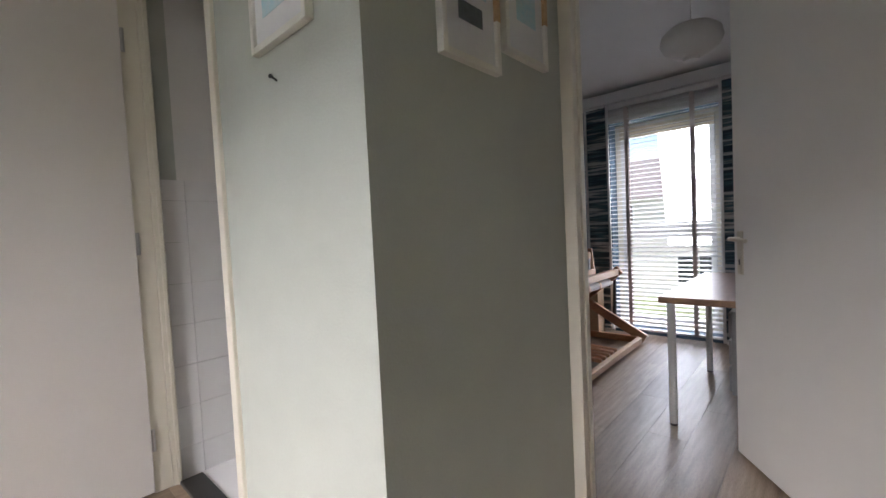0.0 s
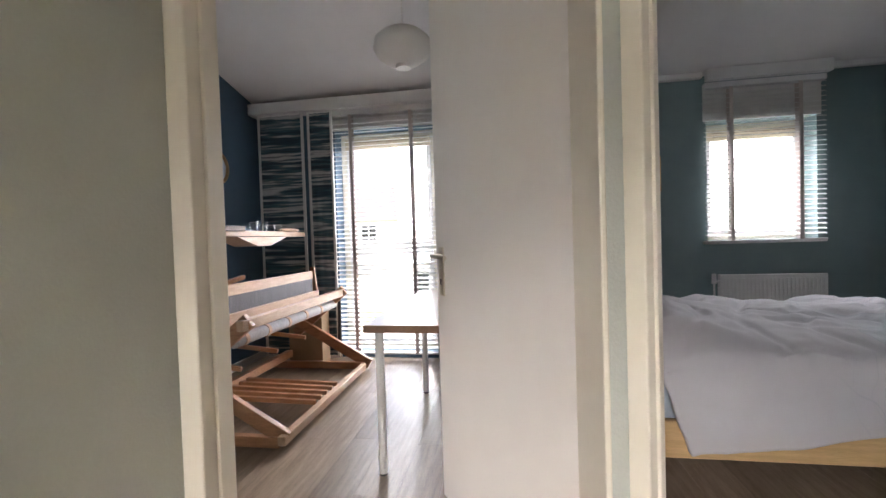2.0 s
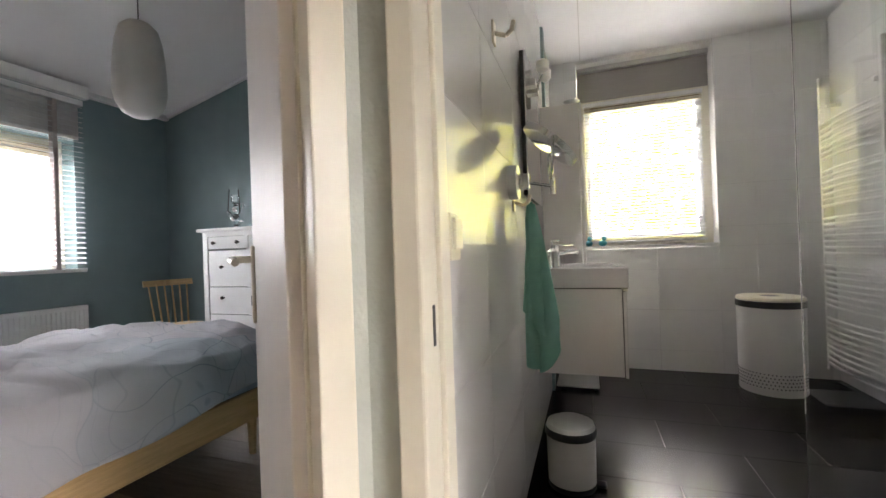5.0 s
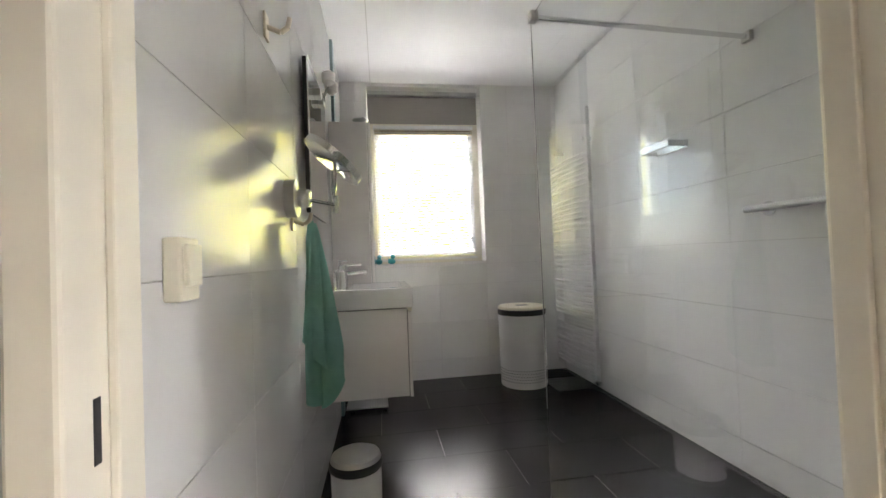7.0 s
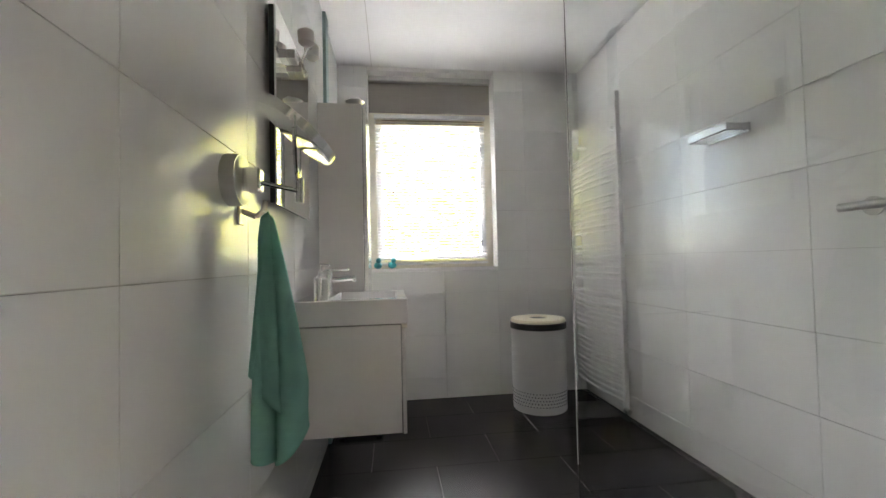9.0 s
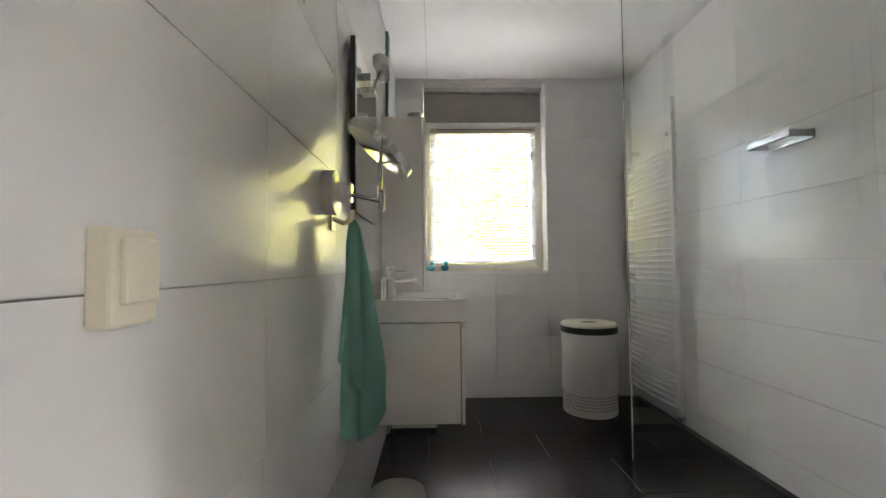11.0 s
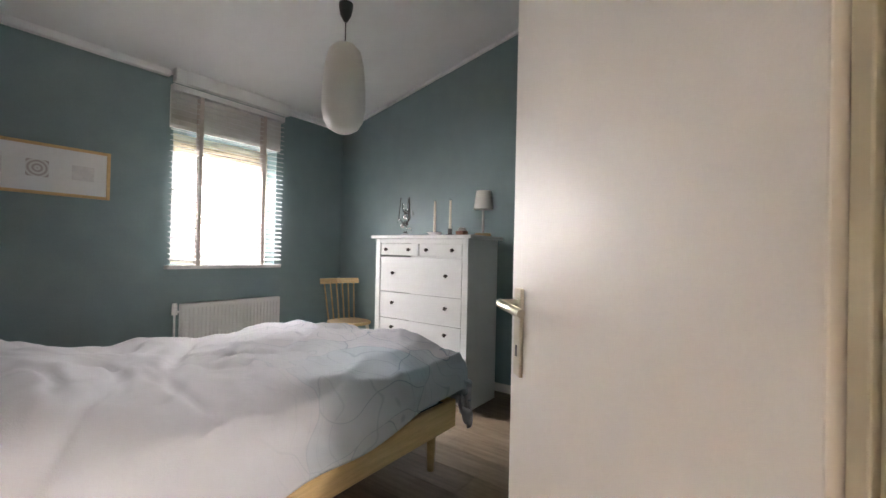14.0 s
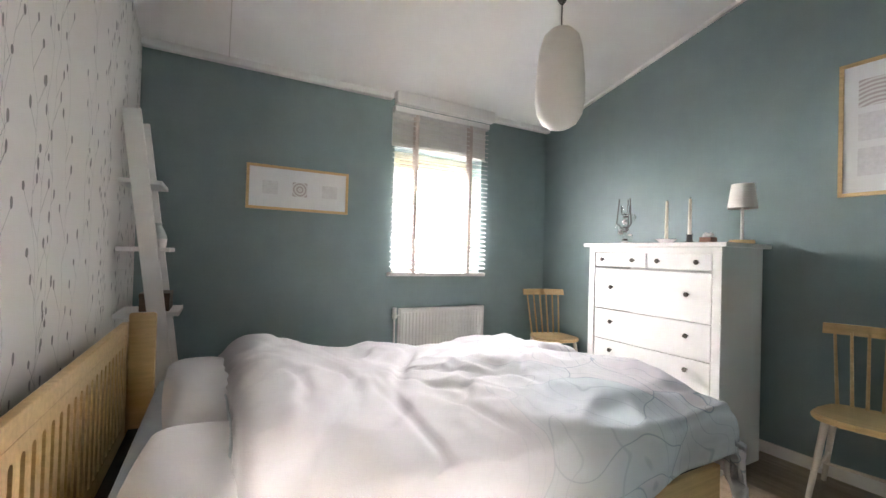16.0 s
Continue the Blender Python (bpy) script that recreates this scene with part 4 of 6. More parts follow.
zb = 2.54 + BED_SLOPE * (BED_N - 5.495)
prof = [(0.0, -.30), (.05, -.298), (.095, -.272), (.125, -.22), (.138, -.15), (.137, -.05), (.130, .06), (.120, .15), (.100, .225), (.065, .262), (.025, .275), (0.012, .280)]
pendant("pendant_lamp", "long white paper pendant lamp hanging in the bedroom", (4.617, 5.495, 2.222), prof, zb, .44, DARK, .535)
po = [(0.0, -.125), (.045, -.125), (.05, -.105), (.11, -.085), (.165, -.045), (.185, 0.0), (.175, .05), (.13, .09), (.06, .112), (.015, .118)]
pendant("pendant_lamp", "round white pendant lamp hanging in the office", (1.79, 5.51, 2.32), po, 2.76, .40, PAPER_SHADE)


# ladder shelf by the bed
def ladder_shelf():
    s = thing("ladder_shelf", "white leaning ladder shelf holding small ornaments", "shelf")
    for y in (6.46, 6.78):
        bm = B()
        beam(bm, (2.752, y, 0.0), (2.502, y, 1.915), .085, .022, up=(0, 1, 0))
        part("upright", bm, WHITE, s)
    for z, dx in ((1.53, .215), (1.165, .26), (.81, .315), (.42, .36)):
        boxes("shelf_board", [(2.455, 2.455 + dx - .02, 6.46, 6.78, z - .012, z + .012)], WHITE, s, bevel=0.003)


ladder_shelf()


def small_box(name, label, category, x0, x1, y0, y1, z0, z1, m):
    t = thing(name, label, category, ((x0 + x1) / 2, (y0 + y1) / 2, z0))
    bm = B()
    box(bm, -(x1 - x0) / 2, (x1 - x0) / 2, -(y1 - y0) / 2, (y1 - y0) / 2, 0, z1 - z0, 0.004)
    part("body", bm, m, t)
    bm = B()
    box(bm, -(x1 - x0) / 2 - .002, (x1 - x0) / 2 + .002, -(y1 - y0) / 2 - .002, (y1 - y0) / 2 + .002, (z1 - z0) * .8, z1 - z0 + .003, 0.003)
    part("lid", bm, m, t)
    return t


BROWN = mat("brown_stained_wood", (0.10, 0.06, 0.04), 0.5, var=0.2, bump=0.05)
small_box("storage_box", "small dark brown box on the ladder shelf", "box", 2.56, 2.70, 6.50, 6.70, .822, .92, BROWN)
t = thing("ceramic_jar", "small pale ceramic jar on the ladder shelf", "jar", (2.62, 6.60, 1.177))
bm = B()
lathe(bm, [(.028, 0), (.045, .02), (.05, .06), (.035, .10), (.022, .125), (.026, .14)], 24)
part("body", bm, mat("pale_blue_glaze", (0.55, 0.62, 0.62), 0.25, var=0.06), t, smooth=True)
t = thing("candle_cup", "small white candle cup on the ladder shelf", "cup", (2.65, 6.53, 1.177))
bm = B()
lathe(bm, [(.022, 0), (.028, .05), (.025, .05), (.02, .008), (0.0, .006)], 20)
part("cup", bm, CERAMIC, t, smooth=True)

# things on the chest
TOP = CH
t = thing("glass_candelabra", "clear glass candle ornament with dark fittings on the chest", "candle holder", (5.60, 5.80, TOP))
bm = B()
lathe(bm, [(.055, 0), (.055, .01), (.015, .025), (.012, .09), (.03, .11), (.012, .13), (.012, .21), (.032, .225), (.032, .29), (.026, .29), (.024, .235), (0, .23)], 24)
part("stem", bm, GLASS, t, smooth=True)
for k in range(5):
    a = k * 1.2566
    bm = B()
    bmesh.ops.create_icosphere(bm, subdivisions=2, radius=.022, matrix=Matrix.Translation((.055 * math.cos(a), .055 * math.sin(a), .06 + .035 * k)))
    part("bauble", bm, CHROME if k % 2 else GLASS, t, smooth=True)
for z in (.03, .12, .20):
    bm = B()
    lathe(bm, [(.016, z), (.02, z + .006), (.016, z + .012)], 16)
    part("fitting", bm, DARK, t)
bm = B()
for a in (0.3, 2.4, 4.5):
    cyl(bm, (0, 0, .10), (.06 * math.cos(a), .06 * math.sin(a), .15), .004, n=8)
    cyl(bm, (.06 * math.cos(a), .06 * math.sin(a), .15), (.045 * math.cos(a), .045 * math.sin(a), .34), .004, n=8)
part("wire_arm", bm, DARK, t)
WAX = mat("ivory_wax", (0.80, 0.76, 0.64), 0.45, var=0.03, bump=0.02)


def candle(y, holder, label):
    c = thing("candle", label, "candle", (5.56, y, TOP))
    bm = B()
    if holder == "dish":
        lathe(bm, [(.03, 0), (.062, .025), (.066, .03), (.055, .026), (.016, .012), (.016, .035), (0, .035)], 28)
        part("dish", bm, CERAMIC, c, "white ceramic dish", smooth=True)
    else:
        lathe(bm, [(.03, 0), (.03, .008), (.018, .018), (.016, .05), (.02, .058), (0, .058)], 24)
        part("holder", bm, DARK, c, "black metal holder", smooth=True)
    bm = B()
    z = .033 if holder == "dish" else .056
    cyl(bm, (0, 0, z), (.0, .0, .285), .0115, .008, 16)
    part("wax", bm, WAX, c, smooth=True)
    bm = B()
    cyl(bm, (0, 0, .284), (0.001, 0, .297), .0012, n=6)
    part("wick", bm, DARK, c)


candle(5.45, "dish", "thin ivory candle in a white dish on the chest")
candle(5.295, "holder", "thin ivory candle in a black holder on the chest")
t = thing("trinket_box", "small brown trinket box with a white flower on top", "box", (5.55, 5.175, TOP))
bm = B()
box(bm, -.035, .035, -.035, .035, 0, .038, 0.004)
part("body", bm, mat("reddish_brown_wood", (0.20, 0.09, 0.05), 0.45, var=0.2), t)
bm = B()
for k in range(7):
    a = k * 0.9
    bmesh.ops.create_icosphere(bm, subdivisions=1, radius=.015, matrix=Matrix.Translation((.018 * math.cos(a), .018 * math.sin(a), .048 + .004 * (k % 2))))
part("flower", bm, PAPER, t, smooth=True)
t = thing("table_lamp", "small table lamp with a white shade and wooden foot", "lamp", (5.60, 5.015, TOP))
bm = B()
lathe(bm, [(.062, 0), (.064, .012), (.06, .02), (0, .022)], 32)
part("foot", bm, OAK, t, "round wooden foot", smooth=True)
bm = B()
cyl(bm, (0, 0, .02), (0, 0, .24), .008)
part("stem", bm, WHITE, t, smooth=True)
bm = B()
lathe(bm, [(.074, .205), (.056, .345), (.053, .345), (.071, .205)], 36)
part("shade", bm, PAPER_SHADE, t, "white tapered fabric shade", smooth=True)

# ---------------------------------------------------------------- office things
desk = thing("desk", "brown-topped desk on white metal legs beside the door", "desk")
boxes("desktop", [(1.77, 2.335, 4.665, 5.905, .705, .739)], DESKWOOD, desk, bevel=0.003)
for x in (1.80, 2.25):
    for y in (4.80, 5.845):
        bm = B()
        cyl(bm, (x, y, .012), (x, y, .705), .021, n=20)
        leg = part("leg", bm, WHITE, desk, smooth=True)
        bm = B()
        cyl(bm, (x, y, 0), (x, y, .014), .018, n=16)
        part("foot", bm, DARK, leg)
pedestal = thing("drawer_pedestal", "grey metal drawer pedestal under the desk", "drawers")
GREY = mat("grey_metal_paint", (0.30, 0.30, 0.30), 0.4, var=0.04)
boxes("body", [(2.0, 2.30, 5.35, 5.78, .03, .56)], GREY, pedestal, bevel=0.004)
for z in (.05, .22, .39):
    d = boxes("drawer", [(1.985, 1.999, 5.36, 5.77, z, z + .155)], GREY, pedestal, bevel=0.003)
    boxes("handle", [(1.972, 1.984, 5.50, 5.63, z + .11, z + .122)], STEEL, d, bevel=0.002)
boxes("caster", [(2.02, 2.05, 5.38, 5.41, 0, .03), (2.25, 2.28, 5.38, 5.41, 0, .03), (2.02, 2.05, 5.72, 5.75, 0, .03), (2.25, 2.28, 5.72, 5.75, 0, .03)], DARK, pedestal)
# wall clock
clock = thing("wall_clock", "round wooden wall clock with a plain pale dial", "clock", (0.0, 6.055, 1.765), 90)
bm = B()
lathe(bm, [(.125, 0), (.14, 0.0), (.14, .055), (.128, .055), (.125, .03)], 48)
bmesh.ops.rotate(bm, verts=bm.verts, cent=(0, 0, 0), matrix=Matrix.Rotation(radians(90), 3, "X"))
part("rim", bm, BEECH, clock, smooth=True)
bm = B()
cyl(bm, (0, -.001, 0), (0, -.034, 0), .1245, n=48)
part("dial", bm, mat("pale_blue_dial", (0.55, 0.66, 0.75), 0.4, var=0.03), clock, "pale blue dial")
bm = B()
beam(bm, (0, -.037, 0), (.05, -.037, .02), .006, .002, up=(0, 1, 0), bevel=0)
beam(bm, (0, -.039, 0), (-.02, -.039, .085), .005, .002, up=(0, 1, 0), bevel=0)
part("pointer", bm, STEEL, clock)

# floor loom
loom = thing("floor_loom", "reddish wooden floor loom folded beside the office wall", "loom")
NY, FY = 5.0, 6.36


def bar(name, p, q, w, d, m=LOOMWOOD, label=""):
    bm = B()
    beam(bm, p, q, w, d)
    return part(name, bm, m, loom, label)


PALE = mat("pale_planed_beech", (0.58, 0.40, 0.27), 0.4, var=0.1, scale=5, fine=40, bump=0.05, stretch=(10, 2, 10), second=(0.48, 0.31, 0.20))
for y in (NY, FY):
    bar("lower_leg", (1.20, y, .045), (.52, y + .02, .42), .035, .085)
    bar("upper_leg", (.50, y + .04, .30), (.975, y + .04, .69), .035, .085)
    bar("foot_rail", (.30, y - .01, .035), (1.16, y - .01, .035), .04, .06)
bar("floor_rail", (1.19, NY - .05, .055), (1.18, FY - .10, .055), .045, .05, PALE)
bar("breast_beam", (.955, NY - .02, .665), (.945, FY + .08, .665), .045, .06, PALE)
bar("back_beam", (.30, NY, .66), (.30, FY + .05, .66), .05, .05)
bm = B()
cyl(bm, (.86, NY + .05, .56), (.86, FY + .05, .56), .036, n=20)
part("cloth_roller", bm, mat("grey_roller_cloth", (0.42, 0.40, 0.40), 0.6, var=0.2, scale=9, fine=90, bump=0.2), loom, "grey cloth roller", smooth=True)
for y in (5.12, 5.35, 5.6, 5.85, 6.1):
    bm = B()
    cyl(bm, (.86, y, .56), (.86, y + .03, .56), .041, n=20)
    part("roller_band", bm, PALE, loom)
bar("beater_bar", (.70, NY - .05, .83), (.70, FY - .02, .83), .03, .075, PALE)
bar("beater_bar", (.73, NY - .05, .655), (.73, FY + .02, .655), .03, .075, PALE)
boxes("reed", [(.712, .722, NY, FY - .05, .69, .80)], mat("grey_reed_wire", (0.10, 0.10, 0.11), 0.5, var=0.25, fine=200, stretch=(1, 12, 1), bump=0.3), loom, "dark grey wire reed")
for y in (NY + .02, FY - .03):
    bar("castle_post", (.57, y + .03, .30), (.57, y + .03, 1.18), .04, .06)
    bar("beater_arm", (.74, y + .03, .50), (.70, y + .03, .90), .025, .04)
boxes("castle_shelf", [(.46, .60, NY - .22, FY + .09, 1.172, 1.212)], PALE, loom, bevel=0.004)
bm = B()
prism(bm, [(.52, 5.35), (.70, 5.35), (.70, 5.95), (.52, 5.95)], 1.10, 1.164)
for v in bm.verts:
    if v.co.z < 1.12:
        v.co.y = 5.65 + (v.co.y - 5.65) * 0.25
part("castle_bracket", bm, PALE, loom)
for k in range(5):
    bar("treadle", (.48, 5.36 + .085 * k, .12), (1.14, 5.46 + .085 * k, .065), .028, .03)
bar("treadle_beam", (.46, NY, .13), (.46, FY, .13), .05, .06)
for k in range(3):
    y = 5.15 + .4 * k
    bar("lamm", (.40, y, .42), (.80, y + .05, .36), .022, .03)
    bar("upright_peg", (.62, y + .1, .13), (.62, y + .1, .42), .02, .02)
bm = B()
cyl(bm, (.90, FY + .10, .62), (.88, FY + .12, .20), .014, .02, 12)
cyl(bm, (.90, FY + .10, .62), (.97, FY + .02, .66), .014, .012, 12)
part("ratchet_handle", bm, DARK, loom, "black ratchet handle", smooth=True)
bar("rear_shelf", (.35, NY - .05, .74), (.35, 5.9, .86), .04, .03)

for y, h in ((5.68, .075), (5.80, .07), (6.0, .06)):
    t = thing("drinking_glass", "clear drinking glass on the loom shelf", "glass", (.60, y, 1.205), 0, "glasses on the loom")
    bm = B()
    lathe(bm, [(.026, 0), (.032, h), (.030, h), (.025, .006), (0, .005)], 24)
    part("glass", bm, GLASS, t, smooth=True)
small_box("tray", "dark shallow tray on the loom shelf", "tray", .52, .66, 5.2, 5.5, 1.205, 1.235, BROWN)
t = thing("shuttle", "pale wooden weaving shuttle on the loom shelf", "shuttle", (.61, 6.15, 1.205), 70)
bm = B()
bmesh.ops.create_uvsphere(bm, u_segments=16, v_segments=10, radius=1, matrix=Matrix.Translation((0, 0, .018)) @ Matrix.Diagonal((.11, .022, .018, 1)))
part("body", bm, PALE, t, smooth=True)
small_box("cardboard_box", "brown cardboard box behind the loom", "box", .42, .74, 6.42, 6.58, 0, .56, mat("cardboard", (0.38, 0.27, 0.17), 0.8, var=0.08))
t = thing("door_hook", "white curved hook on the office door edge", "hook")
hd = (Vector((2.110, 4.662)) - Vector((2.590, 3.982))).normalized()
ex, ey = 2.590 + hd.x * .822, 3.982 + hd.y * .822
nx, ny = hd.y, -hd.x
bm = B()
pts = [(0.00, 1.13), (.045, 1.135), (.07, 1.17), (.075, 1.22), (.05, 1.265), (.03, 1.285)]
for (a, za), (b_, zb_) in zip(pts, pts[1:]):
    cyl(bm, (ex + nx * (.038 + a) - hd.x * a * .3 * -1, ey + ny * (.038 + a) + hd.y * a * .3, za), (ex + nx * (.038 + b_) + hd.x * b_ * .3, ey + ny * (.038 + b_) + hd.y * b_ * .3, zb_), .008, n=10)
part("hook", bm, WHITE, t, smooth=True)

# ---------------------------------------------------------------- landing things
WHITE_FRAME = mat("white_frame_paint", (0.78, 0.77, 0.72), 0.4, var=0.03)
SEA = mat("blue_watercolour", (0.30, 0.50, 0.56), 0.7, var=0.3, scale=12, bump=0, second=(0.62, 0.70, 0.70))
INK = mat("dark_ink_print", (0.10, 0.12, 0.13), 0.7, var=0.3, bump=0)


def landing_print(label, centre, turn, prints, wide=.245, high=.33):
    p = picture("framed_print", label, centre, wide, high, turn, WHITE_FRAME, 0, bar=.018, prints=prints)
    return p


p1 = landing_print("small white-framed seascape print on the landing wall", (1.731, 3.167, 1.732), 90, [(-.05, .05, -.06, -.01, INK), (-.07, .07, .02, .11, SEA)])
p2 = landing_print("small white-framed print with a blue sail on the landing wall", (1.731, 3.444, 1.812), 90, [(-.05, .06, -.05, .09, SEA)])
for p, c in ((p1, 1), (p2, 1)):
    boxes("wooden_corner", [(.104, .1235, -.0225, -.001, -.02, .166)], BEECH, p, "wooden corner of the frame")
landing_print("white-framed pale map print on the landing wall", (1.425, 2.818, 1.812), 0, [(-.08, .08, -.10, .12, SEA)], .28, .36)
t = thing("wall_nail", "small dark nail in the painted wall", "nail", (1.37, 2.82, 1.55))
bm = B()
cyl(bm, (0, 0, 0), (.004, -.018, .006), .003, n=8)
cyl(bm, (.004, -.018, .006), (.005, -.02, .006), .006, n=10)
part("nail", bm, DARK, t)

# ---------------------------------------------------------------- bathroom things
vanity = thing("vanity_unit", "white gloss wall-hung vanity cabinet under the basin", "vanity")
VX0, VX1, VY0, VY1 = 5.135, 5.735, 2.813, 3.268
boxes("body", [(VX0, VX1, VY0 + .02, VY1, .385, .835)], GLOSS, vanity, bevel=0.003)
front = boxes("drawer_front", [(VX0, VX1, VY0, VY0 + .016, .38, .82)], GLOSS, vanity, bevel=0.003)
boxes("grip", [(VX0 + .001, VX1, VY0 - .008, VY0 + .015, .822, .836)], FRAME, front, "cream grip rail", bevel=0.002)
basin = thing("basin", "rectangular white ceramic basin on the vanity unit", "basin")
bm = B()
z0, z1 = .84, .945
x0, x1, y0, y1 = VX0 - .005, VX1 + .005, VY0 - .012, VY1
ix0, ix1, iy0, iy1 = x0 + .06, x1 - .06, y0 + .05, y1 - .13
box(bm, x0, ix0, y0, y1, z0, z1)
box(bm, ix1, x1, y0, y1, z0, z1)
box(bm, ix0, ix1, y0, iy0, z0, z1)
box(bm, ix0, ix1, iy1, y1, z0, z1)
box(bm, ix0, ix1, iy0, iy1, z0, z0 + .02)
bmesh.ops.remove_doubles(bm, verts=bm.verts, dist=1e-5)
ob = part("bowl", bm, CERAMIC, basin)
bv = ob.modifiers.new("round", "BEVEL")
bv.width, bv.segments, bv.limit_method = 0.005, 2, "ANGLE"
tap = thing("basin_tap", "chrome lever mixer tap on the basin", "tap", (5.42, 3.17, .945))
bm = B()
cyl(bm, (0, 0, 0), (0, 0, .11), .023, n=24)
part("body", bm, CHROME, tap, smooth=True)
bm = B()
cyl(bm, (0, -.01, .075), (0, -.13, .085), .014, .012)
cyl(bm, (0, -.122, .092), (0, -.122, .066), .011)
part("spout", bm, CHROME, tap, smooth=True)
bm = B()
box(bm, -.010, .010, -.10, .012, .118, .128, 0.004)
cyl(bm, (0, 0, .108), (0, 0, .125), .021)
part("lever", bm, CHROME, tap, smooth=True)
t = thing("soap_dispenser", "clear glass soap dispenser behind the basin", "dispenser", (5.28, 3.18, .945))
bm = B()
lathe(bm, [(.03, 0), (.032, .01), (.03, .09), (.012, .105), (.012, .12), (0, .12)], 20)
part("bottle", bm, GLASS, t, smooth=True)
bm = B()
cyl(bm, (0, 0, .12), (0, 0, .15), .006)
cyl(bm, (0, .004, .15), (0, -.04, .148), .006)
part("pump", bm, CHROME, t, smooth=True)

# tall cabinet in the corner
tall = thing("tall_cabinet", "tall white gloss cabinet in the corner beside the vanity", "cabinet")
boxes("body", [(5.76, 6.16, 3.02, 3.268, .40, 2.015)], GLOSS, tall, bevel=0.003)
dr = boxes("door", [(5.762, 6.158, 2.998, 3.016, .402, 2.013)], GLOSS, tall, bevel=0.003)
boxes("grip", [(5.758, 5.775, 2.986, 2.998, 1.16, 1.22)], WHITE, dr, bevel=0.002)
t = thing("metal_dish", "small metal dish with a bird on the tall cabinet", "ornament", (5.80, 3.06, 2.015))
bm = B()
lathe(bm, [(.02, 0), (.05, .018), (.055, .022), (.045, .02), (0, .008)], 20)
part("dish", bm, STEEL, t, smooth=True)
bm = B()
bmesh.ops.create_uvsphere(bm, u_segments=12, v_segments=8, radius=1, matrix=Matrix.Translation((.01, -.02, .035)) @ Matrix.Diagonal((.03, .014, .014, 1)))
part("bird", bm, STEEL, t, smooth=True)

# mirror with two spots
mirror = thing("wall_mirror", "large frameless mirror with dark edge and two spot lamps", "mirror")
boxes("backing", [(4.795, 5.325, 3.241, 3.260, 1.305, 1.975)], DARK, mirror, bevel=0.002)
boxes("mirror_glass", [(4.79, 5.33, 3.235, 3.241, 1.30, 1.98)], MIRROR, mirror)
boxes("bracket", [(4.9, 4.95, 3.260, 3.272, 1.4, 1.9), (5.2, 5.25, 3.260, 3.272, 1.4, 1.9)], STEEL, mirror)
sp = mirror
bm = B()
box(bm, 5.00, 5.08, 3.20, 3.235, 1.88, 1.90, 0.003)
cyl(bm, (5.04, 3.205, 1.89), (5.02, 3.17, 1.955), .006)
cyl(bm, (4.98, 3.17, 1.955), (5.06, 3.17, 1.955), .006)
part("lamp_arm", bm, CHROME, sp, smooth=True)
for x in (4.965, 5.075):
    bm = B()
    lathe(bm, [(.012, -.035), (.03, -.02), (.032, .02), (.012, .035)], 20, (x, 3.17, 1.955))
    part("spot_lamp", bm, PAPER_SHADE, sp, "frosted white spot lamp", smooth=True)
    boxes("clip", [(x - .03, x + .03, 3.205, 3.235, 1.86, 1.895)], STEEL, sp, bevel=0.003)

# magnifying mirror on a swivel arm
mm_ = thing("shaving_mirror", "round chrome magnifying mirror on a swivel wall arm", "mirror")
bm = B()
cyl(bm, (4.475, 3.270, 1.315), (4.475, 3.235, 1.315), .066, n=36)
cyl(bm, (4.475, 3.235, 1.315), (4.475, 3.232, 1.315), .062, .054, n=36)
part("wall_disc", bm, STEEL, mm_, "brushed steel wall disc", smooth=True)
bm = B()
box(bm, 4.455, 4.495, 3.19, 3.233, 1.285, 1.345, 0.006)
part("swivel", bm, CHROME, mm_)
bm = B()
cyl(bm, (4.475, 3.20, 1.31), (4.55, 3.114, 1.300), .007)
cyl(bm, (4.55, 3.114, 1.268), (4.55, 3.114, 1.335), .012)
part("arm", bm, CHROME, mm_, smooth=True)
c0 = Vector((4.55, 3.118, 1.466))
ax = Vector((.10, -.64, .76)).normalized()
q = ax.to_track_quat("Z", "Y").to_matrix().to_4x4()
bm = B()
e1 = ax.cross(Vector((0, 0, 1))).normalized()
for k in range(14):
    a0, a1 = math.pi + math.pi * k / 14, math.pi + math.pi * (k + 1) / 14
    p0 = c0 + e1 * .128 * math.cos(a0) + Vector((0, 0, 1)) * .136 * math.sin(a0)
    p1 = c0 + e1 * .128 * math.cos(a1) + Vector((0, 0, 1)) * .136 * math.sin(a1)
    cyl(bm, p0, p1, .0055, n=8)
part("yoke", bm, CHROME, mm_, smooth=True)
bm = B()
lathe(bm, [(.110, -.014), (.122, -.012), (.122, .012), (.110, .014)], 48)
bmesh.ops.transform(bm, matrix=Matrix.Translation(c0) @ q, verts=bm.verts)
part("rim", bm, CHROME, mm_, "chrome rim and back", smooth=True)
bm = B()
lathe(bm, [(.109, .0142), (.109, .0152)], 48)
bmesh.ops.transform(bm, matrix=Matrix.Translation(c0) @ q, verts=bm.verts)
part("mirror_disc", bm, MIRROR, mm_)

